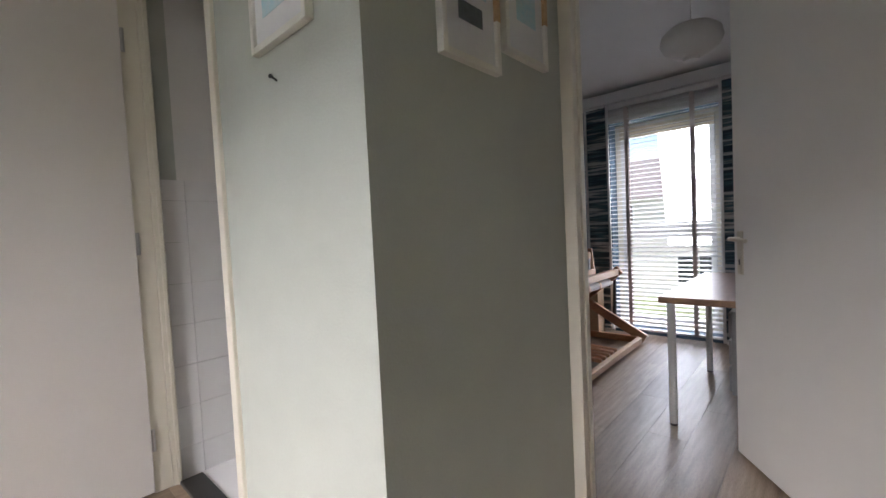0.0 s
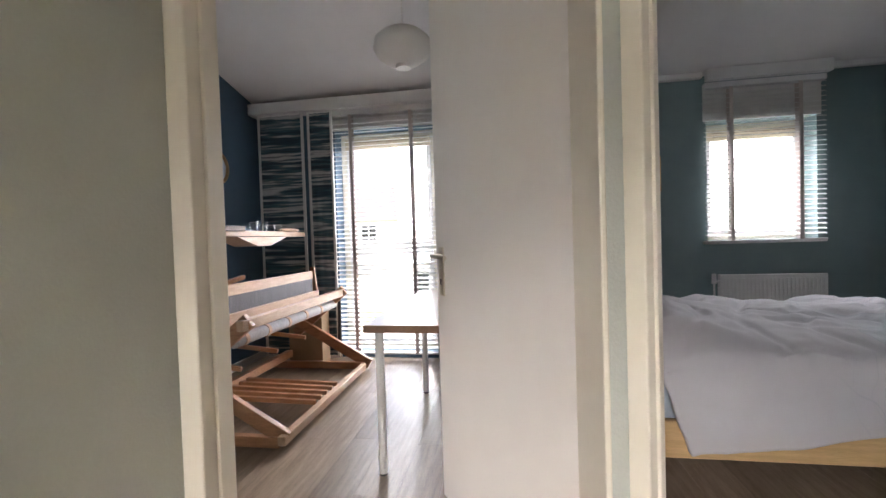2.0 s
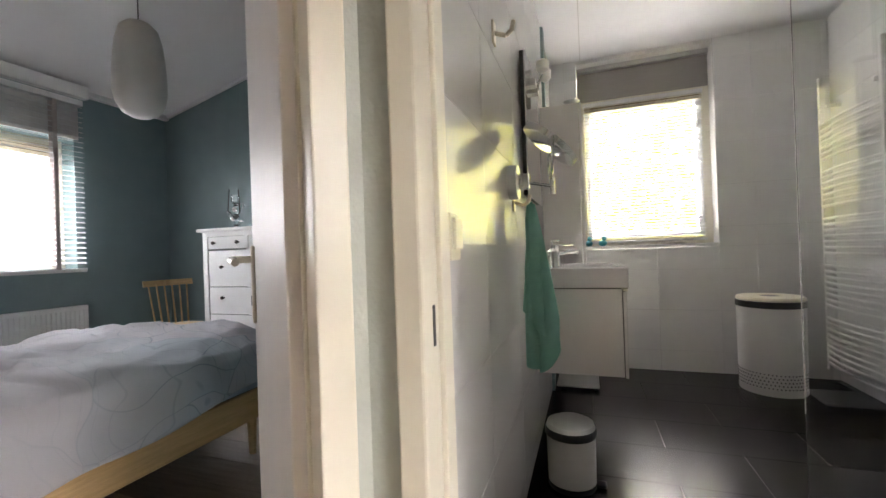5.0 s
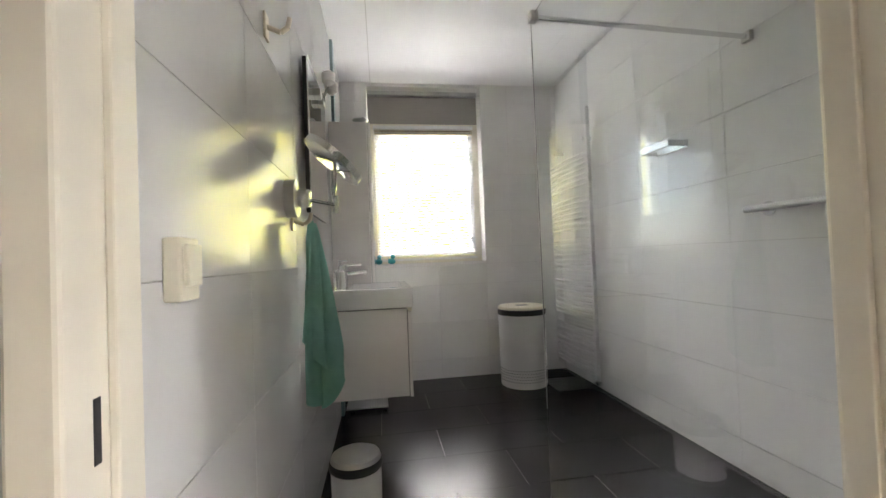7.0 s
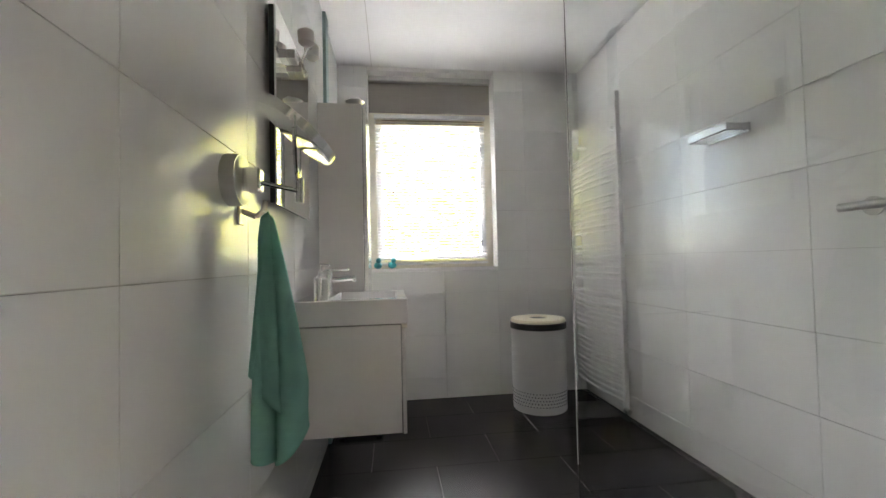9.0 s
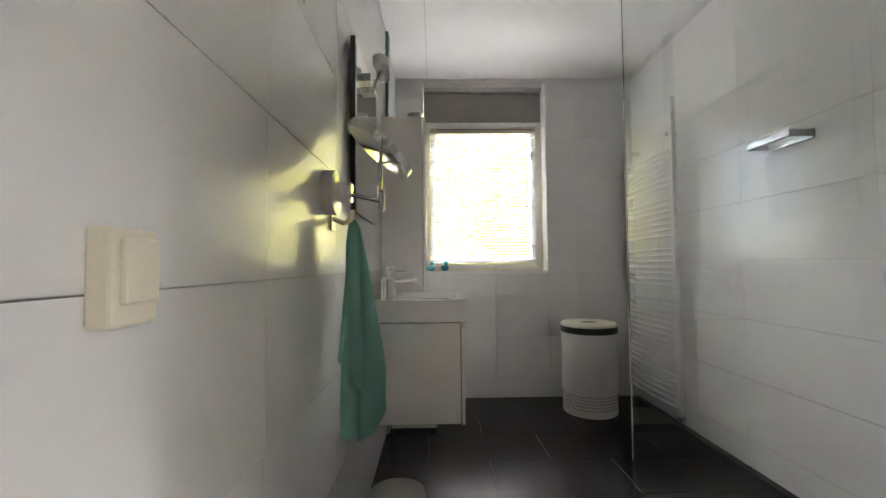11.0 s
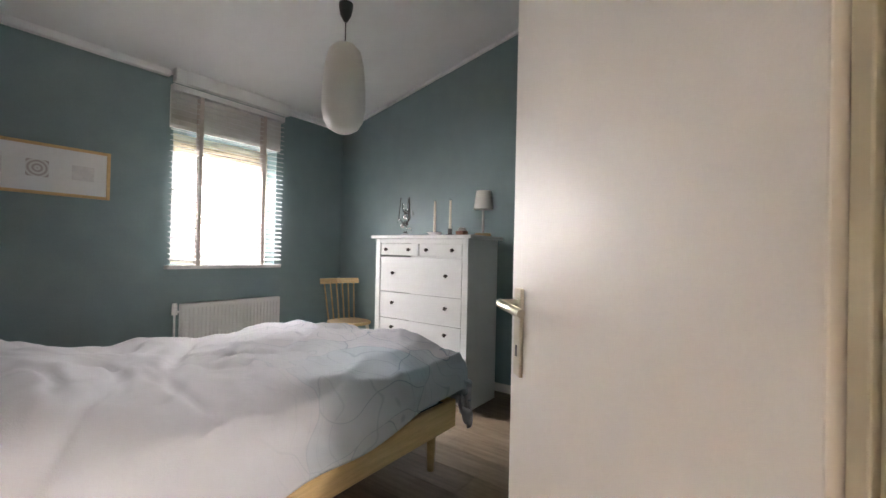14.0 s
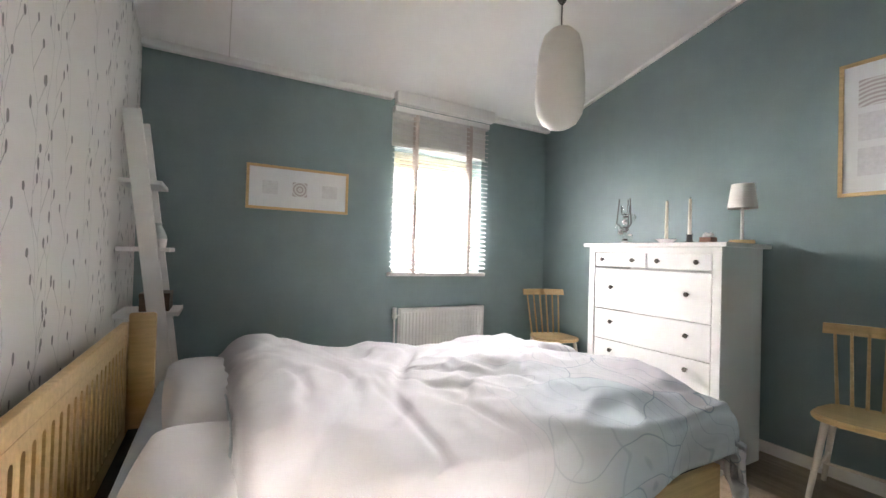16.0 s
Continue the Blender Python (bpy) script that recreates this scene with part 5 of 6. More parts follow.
# towel on a hook
tw = thing("hand_towel", "sea-green terry towel hanging from a wall hook", "towel")
bm = B()
nu, nv = 28, 60
rows = []
for j in range(nv + 1):
    s = j / nv
    row = []
    open_ = min(1, s * 1.25) ** 0.8
    for i in range(nu + 1):
        u = i / nu * 2 - 1
        length = .685 - .10 * max(0, u) ** 1.5 - .05 * max(0, -u)
        x = 4.555 + .045 * u * open_ + .022 * math.sin(u * 6 + s * 2.5) * open_
        y = 3.205 - .03 * s - u * (.010 + .052 * open_) + .008 * math.sin(u * 5 + 1) * open_
        z = 1.24 - s * length + .008 * noise_at(u, s * 3, 2, 2)
        row.append(bm.verts.new((x, min(y, 3.224), z)))
    rows.append(row)
for j in range(nv):
    for i in range(nu):
        bm.faces.new((rows[j][i], rows[j][i + 1], rows[j + 1][i + 1], rows[j + 1][i]))
o = part("cloth", bm, TOWEL, tw, smooth=True)
for p in o.data.polygons:
    p.use_smooth = True
s = o.modifiers.new("thickness", "SOLIDIFY")
s.thickness = .009
bm = B()
rows = []
for j in range(31):
    s_ = j / 30
    row = []
    for i in range(13):
        u = i / 12 * 2 - 1
        row.append(bm.verts.new((4.515 - .012 * math.sin(u * 3.0) * s_, 3.19 - u * (.010 + .030 * s_) + .012 * s_, 1.23 - s_ * (.47 + .05 * u))))
    rows.append(row)
for j in range(30):
    for i in range(12):
        bm.faces.new((rows[j][i], rows[j][i + 1], rows[j + 1][i + 1], rows[j + 1][i]))
o = part("front_fold", bm, TOWEL, tw, smooth=True)
for p in o.data.polygons:
    p.use_smooth = True
s = o.modifiers.new("thickness", "SOLIDIFY")
s.thickness = .009


def wall_hook(at, label, s=1.0):
    h = thing("towel_hook", label, "hook", at)
    bm = B()
    box(bm, -.015 * s, .015 * s, -.008, 0, -.03 * s, .03 * s, 0.003)
    part("plate", bm, BRASSY, h)
    bm = B()
    pts = [(-.006, .0), (-.035 * s, -.012 * s), (-.05 * s, 0), (-.055 * s, .022 * s)]
    for (a, b_), (c, d) in zip(pts, pts[1:]):
        cyl(bm, (0, a, b_), (0, c, d), .006 * s, n=10)
    part("prong", bm, BRASSY, h, smooth=True)


wall_hook((4.545, 3.27, 1.245), "satin metal towel hook on the tiled wall", 1.25)
wall_hook((4.25, 3.27, 1.79), "satin metal robe hook high on the tiled wall", 1.3)
t = thing("light_switch", "cream double light switch on the tiled wall", "switch", (3.672, 3.27, 1.09))
CREAM = mat("cream_plastic", (0.80, 0.76, 0.62), 0.35, var=0.02)
boxes("plate", [(-.032, .032, -.026, 0, -.050, .046)], CREAM, t, bevel=0.004)
boxes("rocker", [(-.024, .024, -.034, -.026, -.028, .036)], CREAM, t, bevel=0.003)

# laundry bin
lb = thing("laundry_bin", "white perforated laundry bin with black rim and cream lid", "laundry bin", (6.38, 1.785, 0))
bm = B()
lathe(bm, [(.178, 0), (.182, .006), (.186, .52), (.180, .52)], 56)
part("body", bm, WHITE, lb, smooth=True)
bm = B()
lathe(bm, [(.184, .52), (.190, .522), (.190, .558), (.184, .562)], 56)
part("rim", bm, DARK, lb, "black rubber rim", smooth=True)
bm = B()
lathe(bm, [(.185, .5605), (.188, .57), (.180, .582), (.07, .586), (.06, .578), (0, .578)], 56)
part("lid", bm, mat("cream_lid_plastic", (0.80, 0.75, 0.60), 0.4, var=0.02), lb, "cream lid with a finger hole", smooth=True)
bm = B()
cyl(bm, (0, 0, .5785), (0, 0, .580), .055, n=30)
part("finger_hole", bm, DARK, lb)
bm = B()
for r_ in range(5):
    for k in range(56):
        a = 2 * math.pi * (k + .5 * (r_ % 2)) / 56
        rr = .1825
        cyl(bm, (rr * math.cos(a), rr * math.sin(a), .05 + .020 * r_), ((rr + .0018) * math.cos(a), (rr + .0018) * math.sin(a), .05 + .020 * r_), .0042, n=8)
tagged(part("perforations", bm, DARK, lb), kind="stuff")

lb.scale = (1.08, 1.08, 1.135)

# pedal bin
pb = thing("pedal_bin", "small white pedal bin with a steel lid on the bathroom floor", "bin", (4.79, 3.09, 0))
bm = B()
lathe(bm, [(.078, .012), (.082, .02), (.084, .215), (.078, .215)], 40)
part("body", bm, WHITE, pb, smooth=True)
bm = B()
lathe(bm, [(.082, 0), (.084, .004), (.084, .02), (.08, .024)], 40)
part("base_ring", bm, DARK, pb, smooth=True)
bm = B()
lathe(bm, [(.086, .212), (.089, .216), (.089, .238), (.084, .244)], 40)
part("rim", bm, DARK, pb, "dark rim", smooth=True)
bm = B()
lathe(bm, [(.084, .244), (.080, .262), (.055, .276), (.02, .281), (0, .282)], 40)
part("lid", bm, STEEL, pb, "domed steel lid", smooth=True)
bm = B()
box(bm, -.02, .02, -.115, -.075, .008, .018, 0.004)
part("pedal", bm, DARK, pb)

pb.scale = (1.25, 1.25, 1.06)

# bathroom scale under the vanity
t = thing("bathroom_scale", "flat glass bathroom scale under the vanity unit", "scale")
boxes("plate", [(6.04, 6.34, 2.94, 3.24, .02, .032)], STEEL, t, bevel=0.003)
for x in (6.06, 6.29):
    for y in (2.95, 3.18):
        boxes("foot", [(x, x + .03, y, y + .03, 0, .02)], DARK, t)


def duck(x, y, turn):
    d = thing("bath_duck", "small turquoise bath duck on the window sill", "toy", (x, y, 1.05), turn, "bath ducks")
    m = DUCK
    bm = B()
    bmesh.ops.create_uvsphere(bm, u_segments=20, v_segments=12, radius=1, matrix=Matrix.Translation((0, 0, .026)) @ Matrix.Diagonal((.042, .032, .027, 1)))
    bmesh.ops.create_uvsphere(bm, u_segments=16, v_segments=10, radius=.021, matrix=Matrix.Translation((.018, 0, .066)))
    cyl(bm, (-.03, 0, .035), (-.052, 0, .05), .014, .003, 10)
    part("body", bm, m, d, smooth=True)
    bm = B()
    cyl(bm, (.036, 0, .064), (.052, 0, .062), .009, .004, 10)
    part("beak", bm, m, d)


DUCK = mat("turquoise_rubber", (0.03, 0.30, 0.36), 0.4, var=0.05)
duck(6.765, 2.975, 200)
duck(6.765, 2.86, 215)


# towel radiator
def towel_radiator():
    r = thing("towel_radiator", "tall white ladder towel radiator on the tiled wall", "radiator")
    y, xa, xb, z0, z1 = 1.325, 5.985, 6.66, .09, 2.23
    for x in (xa, xb):
        bm = B()
        box(bm, x - .016, x + .016, y - .014, y + .018, z0, z1, 0.005)
        part("upright", bm, WHITE, r)
    bm = B()
    n = 8
    pts = []
    for k in range(n + 1):
        t_ = k / n
        pts.append((xa + (xb - xa) * t_, y + .012 + .028 * math.sin(math.pi * t_)))
    rings = [[bm.verts.new((p, a + .0105 * math.cos(k * math.pi / 5), .0105 * math.sin(k * math.pi / 5))) for k in range(10)] for p, a in pts]
    for ra, rb in zip(rings, rings[1:]):
        for k in range(10):
            bm.faces.new((ra[k], ra[(k + 1) % 10], rb[(k + 1) % 10], rb[k]))
    bmesh.ops.recalc_face_normals(bm, faces=bm.faces)
    rung = mesh_of("rung", bm, WHITE, True)
    z, groups = z0 + .05, (9, 8, 7, 7, 7)
    for g in groups:
        for k in range(g):
            o = new("rung", rung)
            o.parent, o.location = r, (0, 0, z)
            z += .0415
        z += .05
    for zz in (.3, 2.0):
        for x in (xa + .08, xb - .08):
            boxes("wall_bracket", [(x - .012, x + .012, 1.25, y + .01, zz - .012, zz + .012)], WHITE, r, bevel=0.003)
    bm = B()
    cyl(bm, (xa, y, z0 - .03), (xa, y, z0 + .01), .013)
    cyl(bm, (xa - .05, y + .01, z0 - .005), (xa, y + .01, z0 - .005), .016)
    part("valve", bm, CHROME, r, "chrome valve", smooth=True)


towel_radiator()

# shower
gl = thing("shower_screen", "clear glass shower screen with a chrome support rod", "shower screen")
g = boxes("glass_panel", [(3.40, 4.655, 2.278, 2.286, .004, 2.10)], GLASS, gl)
g.visible_shadow = False
# white strip added as the highlight along the upper glass edge
boxes("polished_edge", [(4.6555, 4.6585, 2.2775, 2.2865, .44, 2.10)], WHITE, gl, "pale strip painted as the highlight on the glass edge")
bm = B()
cyl(bm, (4.63, 2.275, 2.09), (4.62, 1.265, 2.045), .011)
part("support_rod", bm, CHROME, gl, smooth=True)
bm = B()
box(bm, 4.61, 4.65, 2.262, 2.302, 2.07, 2.112, 0.004)
part("glass_clamp", bm, STEEL, gl)
bm = B()
box(bm, 4.597, 4.643, 1.25, 1.275, 2.022, 2.068, 0.004)
part("wall_clamp", bm, STEEL, gl)
boxes("floor_profile", [(3.40, 4.655, 2.274, 2.290, .0, .004)], STEEL, gl)
sd = thing("soap_basket", "chrome soap basket with a glass dish on the tiled wall", "soap basket", (5.152, 1.25, 1.66))
bm = B()
box(bm, -.125, .125, 0.0, .012, -.01, .035, 0.003)
part("back_bar", bm, STEEL, sd)
bm = B()
for x in (-.12, .12):
    box(bm, x - .004, x + .004, .012, .115, .0, .03, 0.002)
box(bm, -.124, .124, .112, .120, 0, .03, 0.002)
part("basket_rail", bm, STEEL, sd)
boxes("glass_dish", [(-.118, .118, .014, .11, -.002, .006)], GLASS, sd)
gb = thing("grab_bar", "straight brushed steel grab bar on the tiled wall", "grab bar")
bm = B()
cyl(bm, (4.235, 1.315, 1.252), (4.625, 1.315, 1.252), .015, n=20)
part("bar", bm, STEEL, gb, smooth=True)
for x in (4.29, 4.57):
    bm = B()
    cyl(bm, (x, 1.25, 1.252), (x, 1.256, 1.252), .033, n=24)
    cyl(bm, (x, 1.255, 1.252), (x, 1.31, 1.252), .010)
    part("wall_flange", bm, STEEL, gb, smooth=True)
bm = B()
box(bm, 3.4, 6.7, 2.995, 3.000, BATH_C - .003, BATH_C + .01)
setting("ceiling_joint_bathroom", bm, GROUT, "fine joint line in the bathroom ceiling", "trim")


# ---------------------------------------------------------------- outside
setting("ground", (lambda b: (box(b, -400, 400, -400, 400, -3.2, -2.9), b)[1])(B()), mat("lawn_and_paving", (0.16, 0.20, 0.09), 0.9, var=0.3, scale=0.3, fine=8, bump=0.3), "grass and paving far below the windows", "ground")


def brick_mat():
    m = bpy.data.materials.new("red_brick")
    m.use_nodes = True
    nt = m.node_tree
    b = nt.nodes["Principled BSDF"]
    b.inputs["Roughness"].default_value = 0.85
    tc = nt.nodes.new("ShaderNodeTexCoord")
    mp = nt.nodes.new("ShaderNodeMapping")
    mp.inputs["Rotation"].default_value = (radians(90), 0, 0)
    br = nt.nodes.new("ShaderNodeTexBrick")
    br.inputs["Scale"].default_value = 1.0
    br.inputs["Brick Width"].default_value, br.inputs["Row Height"].default_value = 0.22, 0.065
    br.inputs["Mortar Size"].default_value = 0.006
    br.inputs["Color1"].default_value, br.inputs["Color2"].default_value = (0.17, 0.045, 0.03, 1), (0.42, 0.24, 0.17, 1)
    br.inputs["Mortar"].default_value = (0.55, 0.50, 0.44, 1)
    nt.links.new(tc.outputs["Object"], mp.inputs[0])
    nt.links.new(mp.outputs[0], br.inputs["Vector"])
    nt.links.new(br.outputs["Color"], b.inputs["Base Color"])
    return m


BRICK = brick_mat()
ROOF = mat("grey_brown_roof_tile", (0.16, 0.14, 0.13), 0.8, var=0.25, scale=2, fine=20, bump=0.4)
STUCCO = mat("pale_stucco", (0.62, 0.60, 0.56), 0.85, var=0.06, scale=1.5, fine=40, bump=0.2)
DARKGLASS = mat("dark_window_glass", (0.03, 0.035, 0.04), 0.05, var=0.1, bump=0)


def house(label, x0, x1, y0, y1, eaves, ridge, wall_mat, win):
    h = thing("house", label, "house")
    z0 = -2.9
    boxes("wall", [(x0, x1, y0, y1, z0, eaves)], wall_mat, h)
    bm = B()
    ym_ = (y0 + y1) / 2
    vs = [bm.verts.new(v) for v in ((x0 - .3, y0 - .4, eaves - .1), (x1 + .3, y0 - .4, eaves - .1), (x1 + .3, y1 + .4, eaves - .1), (x0 - .3, y1 + .4, eaves - .1), (x0 - .3, ym_, ridge), (x1 + .3, ym_, ridge))]
    for f in ((0, 1, 5, 4), (2, 3, 4, 5), (1, 2, 5), (3, 0, 4), (3, 2, 1, 0)):
        bm.faces.new([vs[i] for i in f])
    part("roof", bm, ROOF, h)
    for (wx, wz, ww, wh) in win:
        w = boxes("window", [(wx, wx + ww, y0 - .03, y0 - .004, wz, wz + wh)], WHITE, h)
        boxes("pane", [(wx + .08, wx + ww / 2 - .04, y0 - .045, y0 - .031, wz + .08, wz + wh - .08), (wx + ww / 2 + .04, wx + ww - .08, y0 - .045, y0 - .031, wz + .08, wz + wh - .08)], DARKGLASS, w)
    return h


house("brick neighbouring house seen through the bedroom window", 4.5, 18, 14.0, 22.0, 6.0, 9.0, BRICK, [(12.5, -1.2, 1.4, 1.4), (15.2, -1.2, 1.4, 1.4), (12.5, 2.2, 1.4, 1.4)])
house("pale stuccoed house with a tiled roof across the gardens", -16, 2.2, 26.0, 34.0, 2.5, 5.0, STUCCO, [(-12, .6, 1.3, 1.5), (-9, .6, 1.3, 1.5), (-6, .6, 1.0, 1.5), (-3.4, .6, 1.0, 1.5), (-.8, .6, 1.3, 1.5), (-9, -2.2, 2, 1.6), (-3, -2.2, 2, 1.6)])


def tree(label, x, y, height, radius, seed):
    t_ = thing("tree", label, "tree", (x, y, -2.9))
    rnd = random.Random(seed)
    bm = B()
    cyl(bm, (0, 0, 0), (.1, .05, height * .45), .16, .10, 12)
    cyl(bm, (.1, .05, height * .45), (0, .1, height * .85), .10, .03, 10)
    for k in range(9):
        a, z = rnd.uniform(0, 6.28), height * rnd.uniform(.35, .75)
        cyl(bm, (.05, .05, z), (radius * .8 * math.cos(a), radius * .8 * math.sin(a), z + rnd.uniform(.4, 1.1)), .045, .012, 8)
    part("trunk", bm, BROWN, t_)
    verts, faces = [], []
    for k in range(9000):
        while True:
            p = Vector((rnd.uniform(-1, 1), rnd.uniform(-1, 1), rnd.uniform(-1, 1)))
            if .25 < p.length < 1:
                break
        if noise.noise(p * 2.6 + Vector((seed, 0, 0))) < -0.12:
            continue
        c = Vector((p.x * radius, p.y * radius, height * .66 + p.z * height * .36))
        n_ = Vector((rnd.uniform(-1, 1), rnd.uniform(-1, 1), rnd.uniform(-.2, 1))).normalized()
        u = n_.orthogonal().normalized() * rnd.uniform(.06, .11)
        v = n_.cross(u) * .6
        i = len(verts)
        verts += [c - u, c + v, c + u, c - v]
        faces.append((i, i + 1, i + 2, i + 3))
    me = bpy.data.meshes.new("crown")
    me.from_pydata([tuple(v) for v in verts], [], faces)
    me.materials.append(LEAFMAT)
    o = new("crown", me)
    o.parent = t_
    tagged(o, kind="stuff")


LEAFMAT = mat("yellow_green_leaves", (0.70, 0.66, 0.06), 0.6, var=0.35, scale=3, fine=30, bump=0)
LEAFMAT.node_tree.nodes["Principled BSDF"].inputs["Transmission Weight"].default_value = 0.0
tree("tall yellow-green leafy tree outside the bathroom window", 13.8, 2.8, 8.6, 3.0, 3)
tree("low yellow-green leafy tree outside the bathroom window", 12.6, 0.7, 8.0, 2.6, 9)
tree("broad yellow-green leafy tree outside the bathroom window", 13.0, -1.1, 9.0, 3.0, 5)


# ---------------------------------------------------------------- pieces of floors and walls, last
def wood_floor(name):
    m = mat(name, (0.30, 0.225, 0.16), 0.36, var=0.2, scale=3.0, fine=30, bump=0.08, stretch=(14, 1.2, 1), second=(0.20, 0.145, 0.10))
    nt = m.node_tree
    b = nt.nodes["Principled BSDF"]
    src = next(l.from_socket for l in nt.links if l.to_socket == b.inputs["Base Color"])
    oi = nt.nodes.new("ShaderNodeObjectInfo")
    hs = nt.nodes.new("ShaderNodeHueSaturation")
    mr = nt.nodes.new("ShaderNodeMapRange")
    mr.inputs["To Min"].default_value, mr.inputs["To Max"].default_value = 0.72, 1.3
    nt.links.new(oi.outputs["Random"], mr.inputs["Value"])
    nt.links.new(mr.outputs[0], hs.inputs["Value"])
    nt.links.new(src, hs.inputs["Color"])
    nt.links.new(hs.outputs[0], b.inputs["Base Color"])
    return m


PLANK = wood_floor("grey_brown_plank")


def cut_piece(bm, poly):
    """Keeps the part of a bmesh inside a convex plan outline."""
    n_ = len(poly)
    for i in range(n_):
        (xa, ya), (xb, yb) = poly[i], poly[(i + 1) % n_]
        no = Vector((yb - ya, xa - xb, 0))
        r_ = bmesh.ops.bisect_plane(bm, geom=list(bm.verts) + list(bm.edges) + list(bm.faces), plane_co=(xa, ya, 0), plane_no=no, clear_outer=True)
        cut = [e for e in r_["geom_cut"] if isinstance(e, bmesh.types.BMEdge)]
        if cut:
            bmesh.ops.contextual_create(bm, geom=cut)
    return len(bm.faces) > 3


def planks(floor, x0, x1, y0, y1, w=0.19, l=1.28, poly=None, along="y"):
    rnd = random.Random(7)
    fl = bpy.data.objects[floor]
    a0, a1, b0, b1 = (x0, x1, y0, y1) if along == "y" else (y0, y1, x0, x1)
    a = a0
    while a < a1 - .004:
        b = b0 - rnd.uniform(0, l)
        while b < b1:
            p, q = max(b, b0), min(b + l, b1)
            e = min(a + w, a1)
            if q - p > .02 and e - a > .01:
                bm = B()
                if along == "y":
                    box(bm, a + .0006, e - .0006, p + .0006, q - .0006, -.004, 0.0)
                else:
                    box(bm, p + .0006, q - .0006, a + .0006, e - .0006, -.004, 0.0)
                if poly is None or cut_piece(bm, poly):
                    part("plank", bm, PLANK, fl)
                else:
                    bm.free()
            b += l
        a += w


planks("floor_office", 0.0, 2.60, 3.905, 6.72)
planks("floor_bedroom", 2.44, 6.0, 3.35, 7.12, poly=[diag(0, .06), diag(DLEN + .1, .06), (3.45, 3.2), (6.0, 3.2), (6.0, 7.12), (2.44, 7.12), (2.44, 4.25)])
planks("floor_landing", -1.0, 3.32, 0.3, 3.905, poly=[(-1, .3), (3.32, .3), (3.32, 3.20), diag(DLEN, .06), diag(0, .06), (2.6, 3.905), (-1, 3.905)])


def tiles(owner, axis, at, out, a0, a1, z0, z1, aj, zj, w, h, holes=(), joint=.0022, material=WALL_TILE, deep=.008):
    """Tiles on a wall face; axis is the way along the wall, out the way that they stand proud."""
    ow = bpy.data.objects[owner]
    a_s = sorted({a0, a1, *[aj + w * k for k in range(-12, 13) if a0 + .01 < aj + w * k < a1 - .01], *[v for hh in holes for v in hh[:2] if a0 < v < a1]})
    z_s = sorted({z0, z1, *[zj + h * k for k in range(-12, 13) if z0 + .01 < zj + h * k < z1 - .01], *[v for hh in holes for v in hh[2:] if z0 < v < z1]})
    for a, b in zip(a_s, a_s[1:]):
        for c, d in zip(z_s, z_s[1:]):
            if b - a < .006 or d - c < .006 or any(hh[0] - 1e-4 <= a and b <= hh[1] + 1e-4 and hh[2] - 1e-4 <= c and d <= hh[3] + 1e-4 for hh in holes):
                continue
            bm = B()
            p, q = sorted((at, at + out * deep))
            ab, bb = a + joint / 2, b - joint / 2
            if axis == "x":
                box(bm, ab, bb, p, q, c + joint / 2, d - joint / 2)
            else:
                box(bm, p, q, ab, bb, c + joint / 2, d - joint / 2)
            part("tile", bm, material, ow)


def lining(name, label, rows):
    return tagged(boxes(name, rows, GROUT), label, "wall", kind="structure")


lining("grout_north", "grey grout bed of the tiled wall", [(3.385, 6.719, 3.278, 3.286, 0, 2.69)])
lining("grout_south", "grey grout bed of the tiled wall", [(3.385, 6.719, 1.24, 1.243, 0, 2.69)])
lining("grout_east", "grey grout bed of the tiled wall", [(6.716, 6.72, 1.243, 1.994, 0, 2.69), (6.716, 6.72, 3.036, 3.278, 0, 2.69), (6.716, 6.72, 1.994, 3.036, 0, 1.02)])
tiles("wall_bathroom_north", "x", 3.278, -1, 3.389, 6.71, 0, 2.69, 4.053, 1.072, .56, .325)
tiles("wall_bathroom_south", "x", 1.243, 1, 3.385, 6.71, 0, 2.69, 4.785, 1.112, .70, .32)
tiles("wall_bathroom_east", "y", 6.716, -1, 1.252, 3.269, 0, 2.69, 2.44, 1.175, .70, .335, holes=[(1.994, 3.036, 1.02, 2.69)], joint=.0012)
tiles("wall_toilet_west", "y", .112, 1, 2.85, 3.6, 0, 1.45, 2.95, .95, .3, .2)


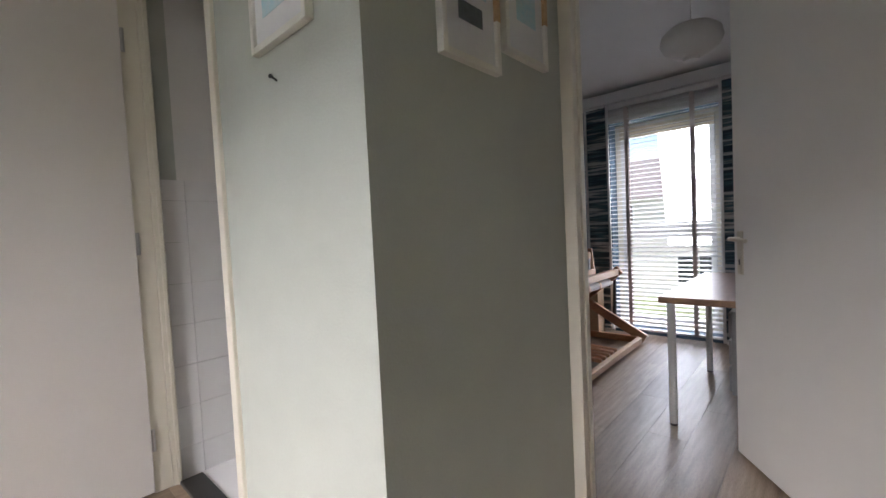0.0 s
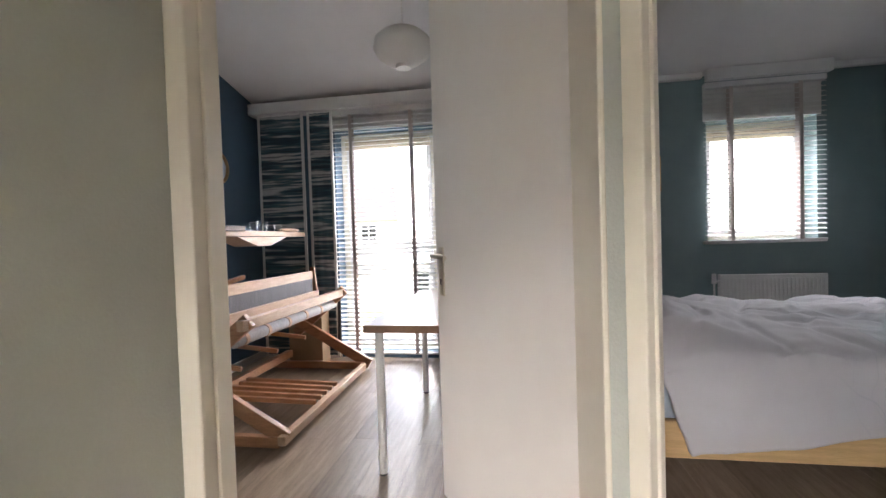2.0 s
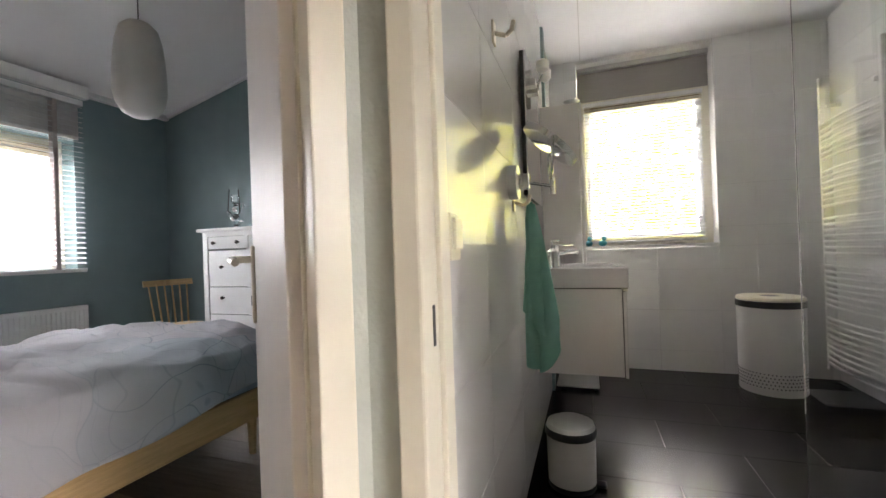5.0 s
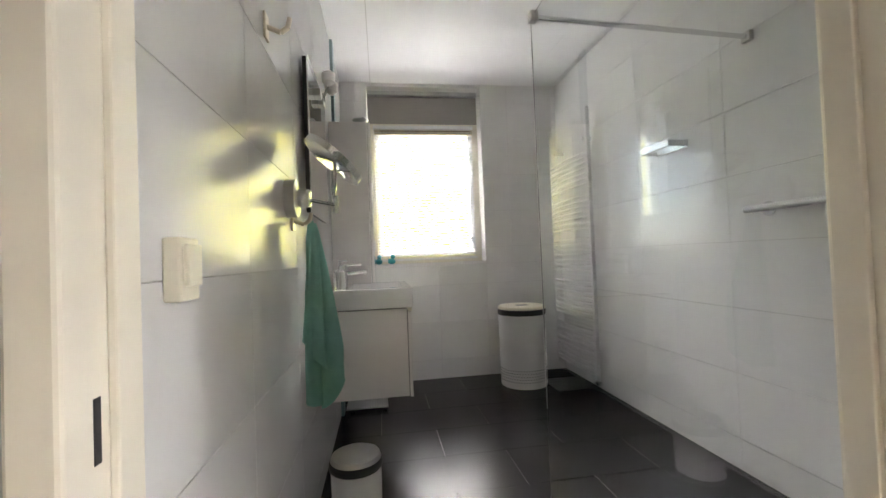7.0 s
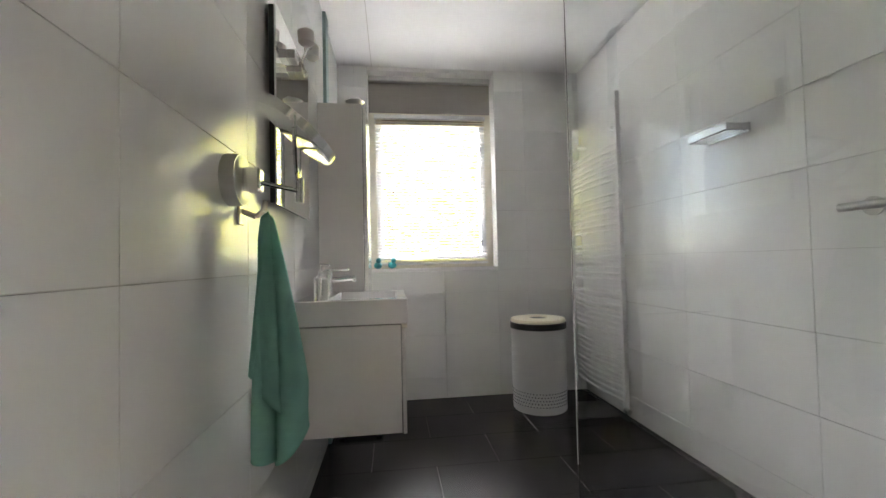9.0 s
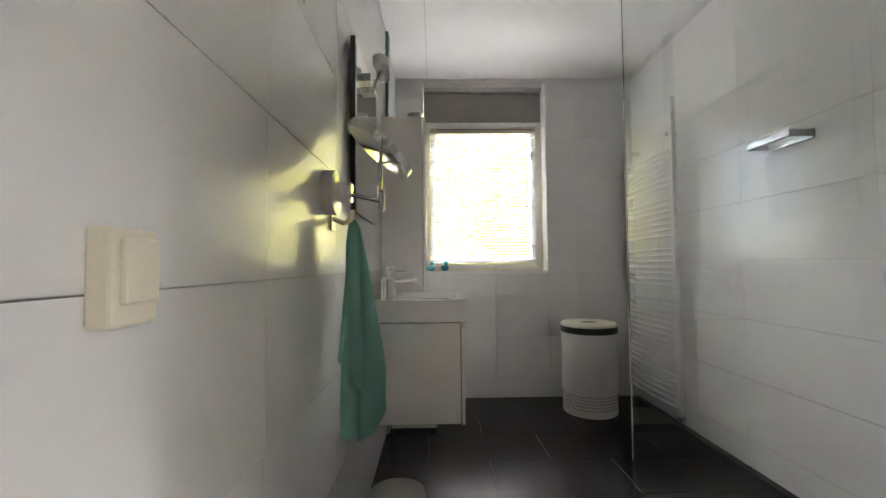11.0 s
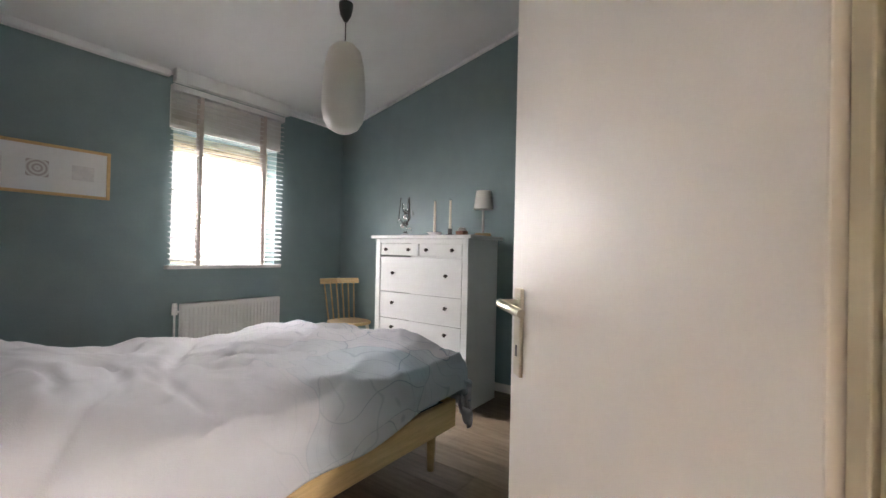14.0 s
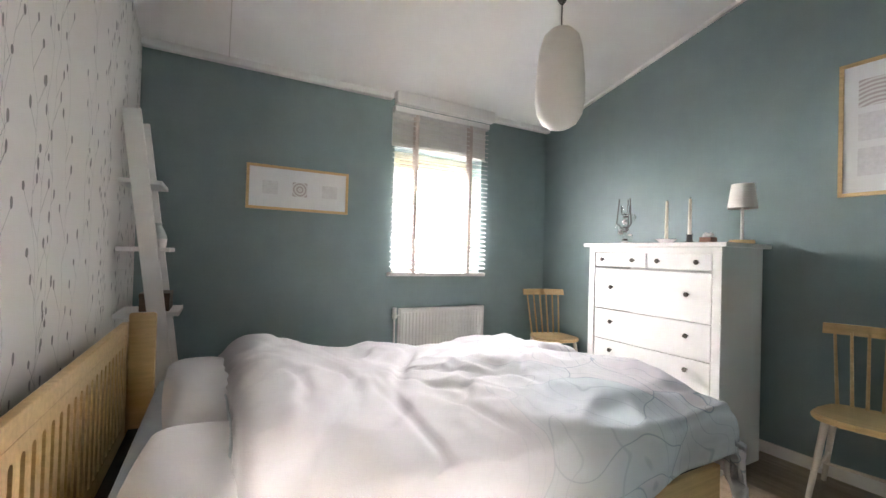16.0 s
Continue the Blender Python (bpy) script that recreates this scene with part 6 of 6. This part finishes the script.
def floor_tiles(owner, x0, x1, y0, y1, w, l, xj, yj):
    ow = bpy.data.objects[owner]
    k = -12
    while xj + w * k < x1:
        a, b = xj + w * k, xj + w * (k + 1)
        off = (l / 2) * (k % 2)
        for j in range(-12, 12):
            c, d = yj + off + l * j, yj + off + l * (j + 1)
            p, q, r_, s_ = max(a, x0), min(b, x1), max(c, y0), min(d, y1)
            if q - p > .01 and s_ - r_ > .01:
                bm = B()
                box(bm, p + .002, q - .002, r_ + .002, s_ - .002, -.004, 0.0)
                part("tile", bm, FLOOR_TILE, ow)
        k += 1


floor_tiles("floor_bathroom", 3.386, 6.716, 1.243, 3.278, .36, .69, 5.615, 2.30)


def wallpaper():
    """Pale paper with fine twigs and buds, on the headboard wall."""
    wl = tagged(boxes("wallpaper", [(2.441, 2.443, 4.41, 7.118, .07, 3.2)], PAPER_W), "white wallpaper with grey twigs and buds", "wallpaper", kind="structure")
    rnd = random.Random(11)
    verts, faces = [], []
    x = 2.4445

    def quad(pts):
        i = len(verts)
        verts.extend([(x, p[0], p[1]) for p in pts])
        faces.append(tuple(range(i, i + len(pts))))

    y = 4.45
    while y < 7.1:
        z, yy = .08 + rnd.uniform(0, .2), y
        drift = rnd.uniform(-.06, .06)
        while z < 2.45:
            dz = .09
            ny_ = yy + drift * .3 + rnd.uniform(-.03, .03)
            quad([(yy - .0006, z), (yy + .0006, z), (ny_ + .0006, z + dz), (ny_ - .0006, z + dz)])
            if rnd.random() < .85:
                s_ = rnd.choice((-1, 1))
                bl = rnd.uniform(.03, .10)
                ty, tz = ny_ + s_ * bl * .7, z + dz + bl
                quad([(ny_ - .001, z + dz), (ny_ + .001, z + dz), (ty + .001, tz), (ty - .001, tz)])
                r1, r2 = rnd.uniform(.006, .011), rnd.uniform(.013, .022)
                quad([(ty + s_ * .5 * r1 + r1 * math.cos(a) * 1.0, tz + r2 * .8 + r2 * math.sin(a)) for a in [k * math.pi / 4 for k in range(8)]])
            yy, z = ny_, z + dz
        y += rnd.uniform(.09, .16)
    me = bpy.data.meshes.new("twig_print")
    me.from_pydata(verts, [], faces)
    me.materials.append(TWIG)
    o = new("twig_print", me)
    o.parent = wl
    tagged(o, kind="stuff")


PAPER_W = mat("warm_white_wallpaper", (0.76, 0.74, 0.72), 0.75, var=0.02, bump=0.15, fine=180)
TWIG = mat("grey_twig_ink", (0.26, 0.25, 0.25), 0.75, var=0.2, scale=20, bump=0)
wallpaper()
